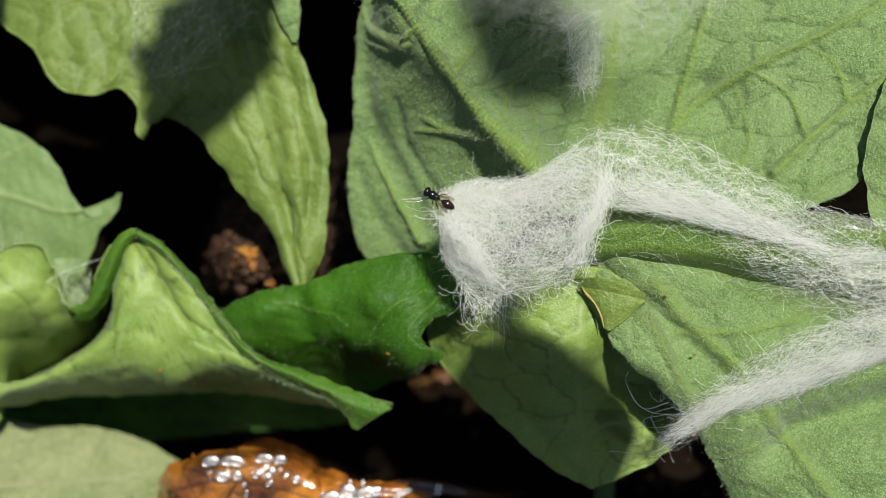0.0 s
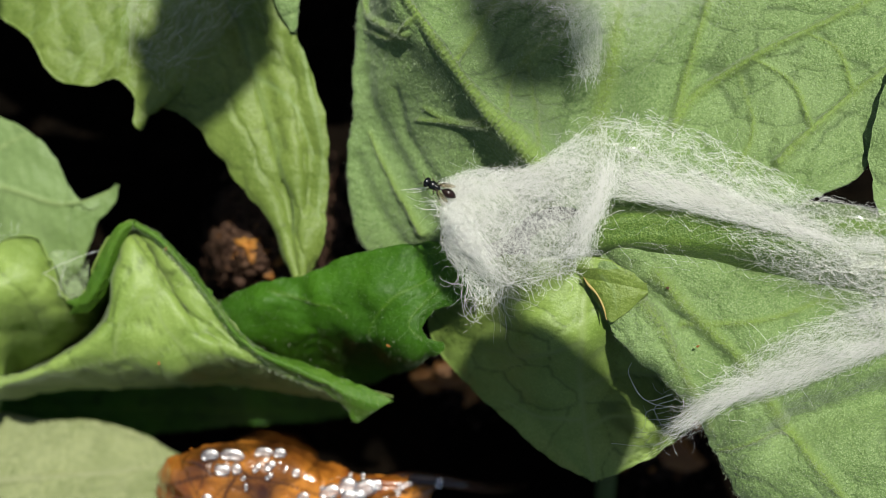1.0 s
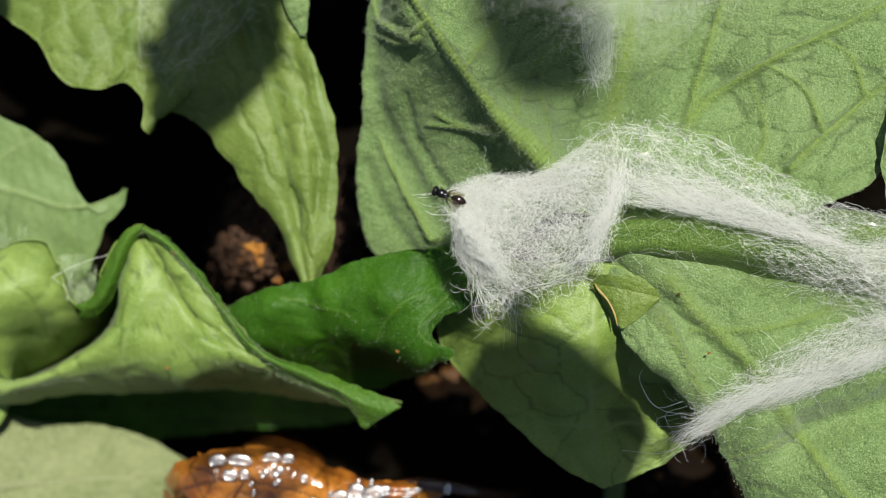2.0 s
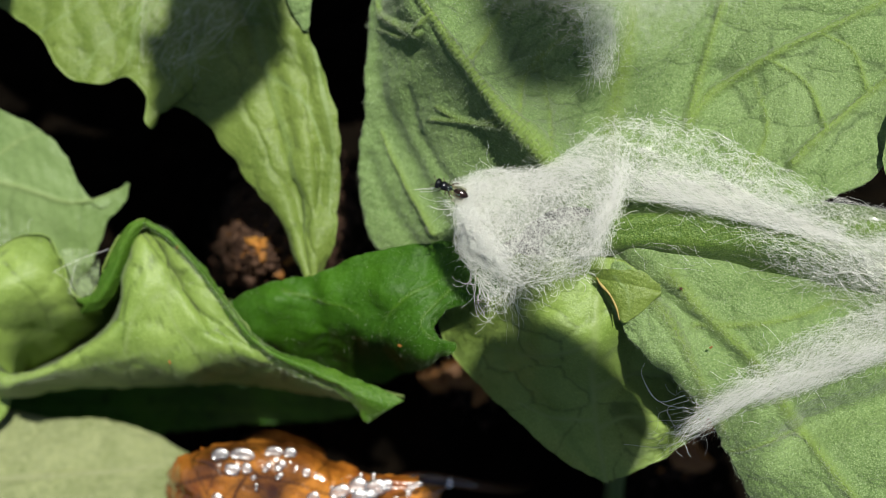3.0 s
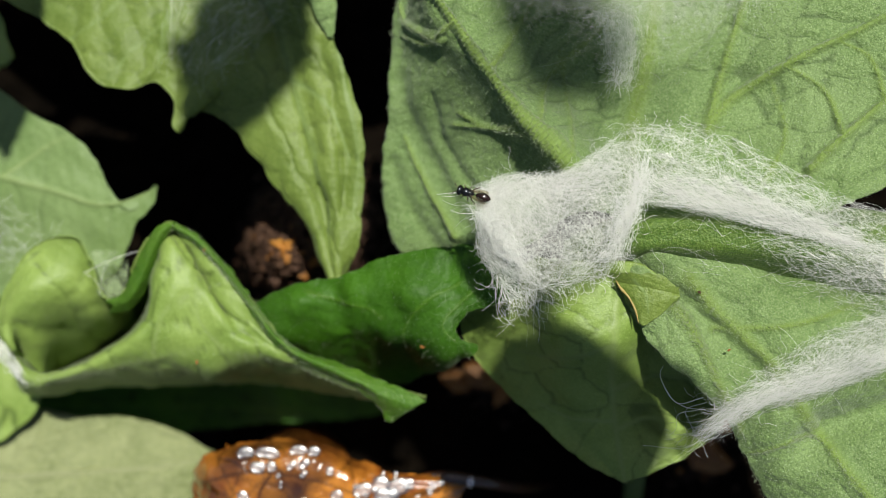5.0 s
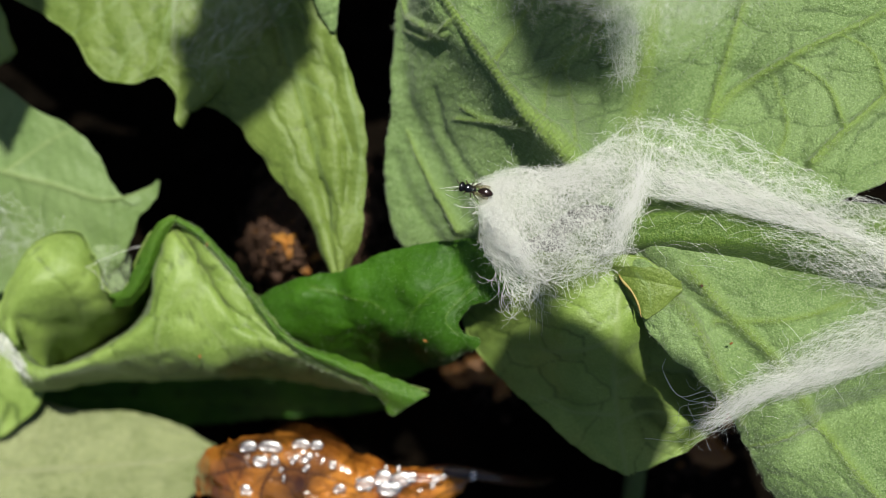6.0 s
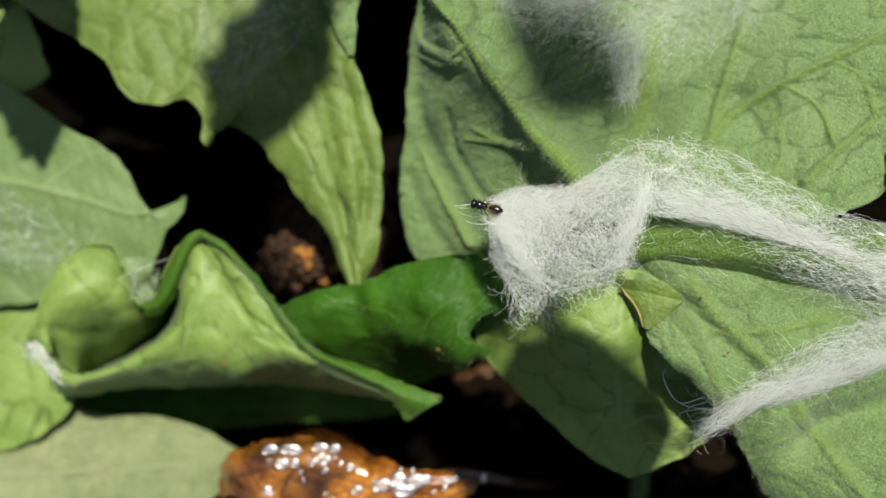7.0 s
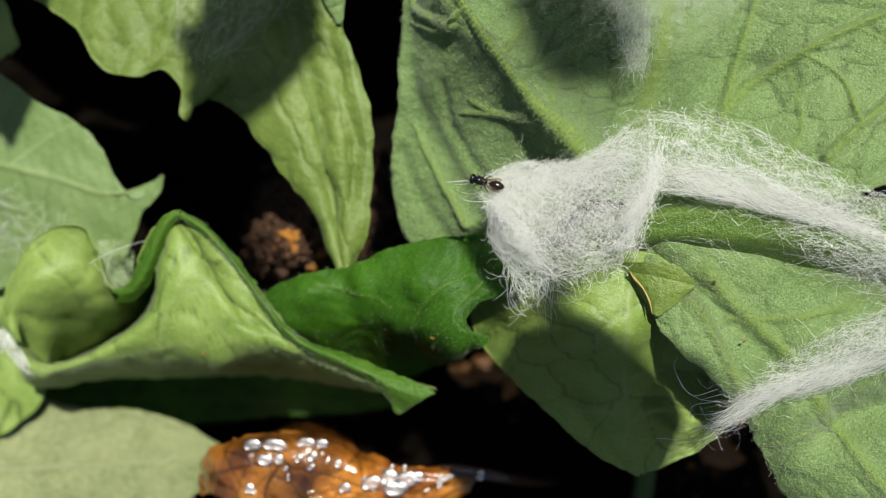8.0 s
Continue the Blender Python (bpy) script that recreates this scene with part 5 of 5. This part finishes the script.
def bead(points, radius, parent_ob):
    """A bead of water: a flattened drop drawn out along a short line (mm)."""
    c = even(points, 9)
    a = np.linspace(0, 2 * np.pi, 12, endpoint=False)
    taper = radius * np.sqrt(np.clip(1 - np.linspace(-0.97, 0.97, 9) ** 4, 0.02, 1))
    way = c[-1] - c[0]
    way /= np.linalg.norm(way)
    side = np.cross(way, (0, 0, 1.0))
    side /= np.linalg.norm(side)
    v = c[:, None] + taper[:, None, None] * (np.cos(a)[None, :, None] * side + np.sin(a)[None, :, None] * np.array((0, 0, 0.25)))
    return mesh_object("water_bead", v.reshape(-1, 3) * MM, grid_faces(9, 12, True), WATER, parent_ob, "clear bead of water", attributes={})


for line, size in (([(-16.9, -15.1, 14.5), (-16.4, -14.9, 14.5), (-15.7, -14.9, 14.5)], 0.40),
                   ([(-15.6, -14.9, 14.5), (-14.7, -14.9, 14.5), (-13.9, -15.1, 14.5)], 0.42),
                   ([(-13.2, -14.8, 14.5), (-12.6, -14.7, 14.5), (-11.9, -14.8, 14.5)], 0.34),
                   ([(-11.9, -14.9, 14.5), (-11.5, -14.8, 14.5), (-11.0, -14.8, 14.5)], 0.36),
                   ([(-16.0, -15.9, 14.5), (-15.5, -16.0, 14.5), (-14.9, -16.0, 14.5)], 0.42),
                   ([(-14.8, -16.0, 14.5), (-14.5, -15.9, 14.5), (-14.1, -15.9, 14.5)], 0.40),
                   ([(-13.2, -15.7, 14.5), (-13.0, -15.9, 14.5), (-12.9, -16.0, 14.5)], 0.40),
                   ([(-12.3, -15.5, 14.5), (-12.1, -15.7, 14.5), (-11.9, -15.9, 14.5)], 0.48),
                   ([(-12.3, -16.3, 14.5), (-12.2, -16.4, 14.5), (-12.1, -16.6, 14.5)], 0.34),
                   ([(-10.6, -16.2, 14.5), (-10.3, -16.2, 14.5), (-10.0, -16.2, 14.5)], 0.32),
                   ([(-13.9, -17.2, 14.5), (-13.8, -17.2, 14.5), (-13.7, -17.2, 14.5)], 0.30),
                   ([(-6.7, -16.5, 14.2), (-6.6, -16.5, 14.2), (-6.4, -16.5, 14.2)], 0.28),
                   ([(-5.8, -16.5, 14.2), (-5.6, -16.5, 14.2), (-5.5, -16.5, 14.2)], 0.26),
                   ([(-0.6, -17.1, 13.5), (-0.3, -17.1, 13.5), (-0.1, -17.2, 13.5)], 0.40),
                   ([(-3.0, -17.3, 13.5), (-2.6, -17.2, 13.5), (-2.2, -17.2, 13.5)], 0.20),
                   ([(-10.3, -18.1, 14.2), (-9.8, -17.9, 14.2), (-9.4, -17.9, 14.2)], 0.35),
                   ([(-8.7, -17.8, 14.2), (-8.1, -17.6, 14.2), (-7.3, -17.4, 14.2)], 0.50),
                   ([(-7.4, -17.3, 14.2), (-6.7, -17.1, 14.2), (-6.0, -17.3, 14.2)], 0.60),
                   ([(-6.3, -17.6, 14.2), (-5.5, -17.3, 14.2), (-4.7, -17.1, 14.2)], 0.60),
                   ([(-7.2, -17.9, 14.2), (-6.3, -18.0, 14.2), (-5.4, -17.8, 14.2)], 0.55),
                   ([(-5.1, -17.1, 14.2), (-4.7, -17.1, 14.2), (-4.3, -17.1, 14.2)], 0.40),
                   ([(-16.9, -18.1, 14.5), (-16.6, -18.0, 14.5), (-16.1, -18.1, 14.5)], 0.40)):
    bead(line, size, dead)
rng = np.random.default_rng(404)
for k in range(8):
    x, y, z = np.array((-15.91, -15.19, 14.10)) + np.array((rng.uniform(0, 5.4), -rng.uniform(0, 1.3), rng.uniform(0, 0.1)))
    way = rng.normal(0, 0.18, 2)
    bead([(x, y, z), (x + way[0] + 0.1, y + way[1], z), (x + 2 * way[0] + 0.2, y + 2 * way[1], z)], rng.uniform(0.08, 0.2), dead)
for k in range(8):
    x, y, z = np.array((-8.94, -17.53, 14.00)) + np.array((rng.uniform(0, 6.0), rng.uniform(-0.6, 0.5), rng.uniform(0, 0.1)))
    bead([(x, y, z), (x + 0.2, y + 0.03, z), (x + 0.4, y + 0.1, z)], rng.uniform(0.08, 0.22), dead)


# ---- litter on the soil ----
def chip_mesh(seed, size, flat):
    rng = np.random.default_rng(seed)
    bm = bmesh.new()
    bmesh.ops.create_icosphere(bm, subdivisions=2, radius=1.0)
    for v in bm.verts:
        d = 1 + 0.7 * noise.noise(v.co * 1.7 + Vector((seed, 0, 0))) + 0.3 * noise.noise(v.co * 5 + Vector((0, seed, 0)))
        v.co = Vector((v.co.x * d * size, v.co.y * d * size * 0.6, v.co.z * d * size * flat))
    me = bpy.data.meshes.new("chip")
    bm.to_mesh(me)
    bm.free()
    return me


def litter():
    rng = np.random.default_rng(7)
    kinds = []
    for k in range(8):
        me = chip_mesh(k, 0.001, rng.uniform(0.3, 0.7))
        me.materials.append(AMBER if k in (2, 5) else CHIP)
        kinds.append(me)
    spots = [((-14.20, 0.26, 5.60), 3.6, 150), ((2.05, -12.43, 4.00), 4.0, 14), ((20.32, -18.23, 4.00), 5.5, 30)]
    for (x, y, _), spread, count in spots:
        for _ in range(count):
            a, b = rng.normal(0, spread * 0.5, 2)
            orange = rng.uniform() < 0.14
            ob = new("bark_chip", kinds[2 if orange else rng.choice((0, 1, 3, 4, 6, 7))])
            size = rng.lognormal(-1.55, 0.5) * (1.2 if orange else 1.0)
            ob.matrix_world = pose((x + a) * MM, (y + b) * MM, (soil_height(x + a, y + b) + 0.2 * size) * MM, *rng.uniform(-40, 40, 2), rng.uniform(0, 360)) @ Matrix.Scale(size, 4)
            tagged(ob, "orange flake of rotten wood on the soil" if orange else "brown crumb of bark on the soil", "bark chip", "litter on the soil")


litter()


def fine_crumbs(spots, label):
    """Countless small crumbs of rotten bark, as one mesh (mm)."""
    rng = np.random.default_rng(55)
    octa = np.array(((1, 0, 0), (0, 1, 0), (-1, 0, 0), (0, -1, 0), (0, 0, 1), (0, 0, -1)), float)
    tri = np.array(((0, 1, 4), (1, 2, 4), (2, 3, 4), (3, 0, 4), (1, 0, 5), (2, 1, 5), (3, 2, 5), (0, 3, 5)))
    verts, faces = [], []
    for (x, y, _), spread, count in spots:
        at = rng.normal(0, spread * 0.5, (count, 2)) + (x, y)
        size = rng.lognormal(-1.75, 0.45, count)
        z = soil_height(at[:, 0], at[:, 1]) + 0.3 * size
        for k in range(count):
            faces.append(tri + 6 * len(verts))
            shape = octa * rng.uniform(0.5, 1.2, (6, 1)) * size[k] + rng.normal(0, 0.15, (6, 3)) * size[k]
            verts.append(shape + (at[k, 0], at[k, 1], z[k]))
    ob = mesh_object("soil_crumbs", np.concatenate(verts) * MM, np.concatenate(faces), CHIP, None)
    return tagged(ob, label, "crumbs", kind="stuff")


fine_crumbs([((-14.2, 1.4, 5.60), 5.6, 3600), ((2.05, -12.43, 4.00), 4.0, 250), ((20.32, -18.23, 4.00), 6.0, 350)], "fine red-brown crumbs of rotten bark on the soil")
for at, size, turn in (((-12.71, -1.53, 5.60), 0.6, 20), ((-13.41, -2.59, 5.60), 0.55, -40), ((-14.42, -1.27, 5.60), 0.45, 70), ((0.9, -11.8, 0.0), 2.2, 15), ((-1.6, -12.6, 0.0), 1.6, -50), ((2.6, -13.4, 0.0), 1.4, 80),
                       ((18.6, -17.0, 0.0), 1.8, 30), ((21.0, -19.0, 0.0), 2.4, -20), ((16.2, -19.4, 0.0), 1.5, 60), ((23.5, -16.6, 0.0), 1.3, 5)):
    me = chip_mesh(31 + abs(turn), 0.001, 0.4)
    me.materials.append(AMBER)
    ob = new("bark_chip", me)
    ob.matrix_world = pose(at[0] * MM, at[1] * MM, (soil_height(at[0], at[1]) + 0.5) * MM, 5, 10, turn) @ Matrix.Scale(size, 4)
    tagged(ob, "orange flake of rotten wood on the soil", "bark chip", "litter on the soil")


def grit(at, size, material, label, seed):
    """A crumb of dirt lying on a leaf (mm)."""
    me = chip_mesh(seed, 0.001, 0.5)
    me.materials.append(material)
    ob = new("crumb", me)
    ob.matrix_world = pose(at[0] * MM, at[1] * MM, at[2] * MM, 10, -8, 40 * seed) @ Matrix.Scale(size, 4)
    tagged(ob, label, "crumb", "crumbs on the leaves")


grit((-2.62, -1.61, 19.40), 0.2, CHIP, "dark crumb of dirt on the glossy leaf", 21)
grit((-3.66, -6.91, 19.60), 0.14, AMBER, "tiny orange crumb on the glossy leaf", 22)
grit((15.37, -6.46, 25.60), 0.11, AMBER, "brown crumb on the downy leaf", 23)
grit((-18.59, -0.50, 17.60), 0.16, AMBER, "pale wart on the curled leaf's margin", 24)
grit((-19.22, -8.26, 17.20), 0.13, AMBER, "orange crumb in the curled leaf", 25)
grit((13.58, -2.94, 25.40), 0.12, CHIP, "red-brown crumb by the stem", 26)


# ---- wasp: head forward on +x, in mm round its middle ----
def lathe(name, profile, squash, material, parent_ob, label="", at=(0, 0, 0), turn=(0, 0, 0), sides=20):
    """A rounded body from a profile of (x, radius), flattened by squash, its origin at the joint."""
    c = spline(profile, 28)
    a = np.linspace(0, 2 * np.pi, sides, endpoint=False)
    r = np.maximum(c[:, 1], 0.004)
    v = np.stack([np.repeat(c[:, 0], sides), 1.02 * (r[:, None] * np.cos(a)).ravel(), 1.02 * squash * (r[:, None] * np.sin(a)).ravel()], 1)
    ob = mesh_object(name, v * MM, grid_faces(len(c), sides, True)[:, ::-1], material, parent_ob, label)
    ob.matrix_basis = pose(at[0] * MM, at[1] * MM, at[2] * MM, *turn)
    return ob


wasp = thing("parasitic_wasp", "tiny glossy black wasp with brown abdomen on the silk nest", "wasp")
head = lathe("head", [(-0.2, 0.02), (-0.15, 0.2), (0.0, 0.3), (0.13, 0.24), (0.2, 0.03)], 0.85, BLACK, wasp, "shiny black head", (0.78, 0, 0.02), (0, 12, 0))
for side in (1, -1):
    lathe("eye", [(-0.11, 0.01), (-0.07, 0.08), (0.0, 0.11), (0.07, 0.08), (0.11, 0.01)], 0.9, BROWN, head, "dark compound eye", (0.03, 0.2 * side, 0.06), (0, 0, 20 * side))
lathe("thorax", [(-0.42, 0.02), (-0.36, 0.13), (-0.2, 0.22), (-0.1, 0.2), (0.06, 0.27), (0.24, 0.24), (0.36, 0.05)], 0.95, BLACK, wasp, "shiny black thorax", (0.32, 0, 0.05))
lathe("waist", [(-0.12, 0.04), (0.0, 0.035), (0.12, 0.06)], 1.0, BLACK, wasp, "", (-0.1, 0, 0.0))
abdomen = lathe("abdomen", [(-0.94, 0.01), (-0.86, 0.11), (-0.64, 0.24), (-0.38, 0.27), (-0.16, 0.17), (0.0, 0.05)], 0.8, BROWN, wasp, "glossy dark brown abdomen", (-0.18, 0, 0.0))
wings = []
for side in (1, -1):
    for span, wide, lift in ((1.08, 0.27, 0.02), (0.8, 0.18, 0.0)):
        u, w = np.meshgrid(np.linspace(0, 1, 14), np.linspace(-1, 1, 7), indexing="ij")
        shape = wide * np.sin(np.pi * (0.06 + 0.88 * u) ** 1.3) ** 0.7
        p = np.stack([-span * u, side * (0.12 * u + 0.5 * shape * w), lift + 0.03 * np.sin(5 * u + 3 * w)], -1).reshape(-1, 3)
        q = p - (0, 0, 0.008)
        f = grid_faces(14, 7)
        wing = mesh_object("wing", np.concatenate([p, q]) * MM, np.concatenate([f, f[:, ::-1] + 98]), WING, wasp, "clear shimmering wing")
        wings.append((wing, side, 0.14 if span > 1 else 0.1))
    tube("antenna", [(0.88, 0.07 * side, 0.08), (1.0, 0.14 * side, 0.16), (1.12, 0.24 * side, 0.12), (1.2, 0.34 * side, 0.04)], (0.022, 0.02, 0.026, 0.02), LEG, wasp, "elbowed antenna", 6)
    for x, reach, back in ((0.5, 0.3, 0.14), (0.25, 0.34, -0.1), (0.08, 0.4, -0.4)):
        tube("leg", [(x, 0.15 * side, -0.05), (x + back * 0.3, (0.15 + reach * 0.45) * side, 0.05), (x + back * 0.7, (0.12 + reach * 0.8) * side, -0.15), (x + back, (0.15 + reach) * side, -0.38)],
             (0.05, 0.042, 0.032, 0.02), LEG, wasp, "", 6)


def motions():
    """The wasp shuffles at the edge of the nest and flicks its wings."""
    rows = [(0.0, -0.26, 2.94, 28.6, 148.4), (0.5, -0.24, 2.96, 28.6, 151.7), (1.0, -0.27, 2.97, 28.6, 152.5), (1.5, -0.36, 2.82, 28.6, 159.8), (3.0, -0.38, 2.93, 28.6, 156.1), (3.5, -0.44, 2.89, 28.6, 157.1), (4.0, -0.41, 3.04, 28.6, 160.4), (4.5, -0.38, 2.99, 28.6, 161.3), (6.0, -0.45, 2.79, 28.6, 166.4), (6.5, -0.34, 2.87, 28.6, 164.0), (7.0, -0.41, 2.85, 28.6, 165.7), (7.5, -0.40, 2.83, 28.6, 169.4), (8.0, -0.29, 2.87, 28.6, 164.9)]
    walk(wasp, [(t, pose(x * MM, y * MM, z * MM, 0, 0, turn)) for t, x, y, z, turn in rows])
    flick = [(0.0, 9, 10), (0.5, 2, 2), (1.0, 14, 12), (1.5, 9, 5), (3.0, 2, 2), (4.0, 2, 2), (6.0, 5, 3), (7.0, 2, 2), (8.0, 5, 3)]
    for wing, side, y in wings:
        walk(wing, [(t, pose(0.18 * MM, y * side * MM, 0.3 * MM, 0, lift, -side * spread)) for t, spread, lift in flick])
    dip = [(0.0, -6), (0.5, 4), (1.0, -8), (1.5, 0), (3.0, 5), (4.5, 8), (6.0, 3), (7.0, 10), (8.0, 4)]
    walk(abdomen, [(t, pose(-0.18 * MM, 0, 0, 0, a, 0)) for t, a in dip])


motions()
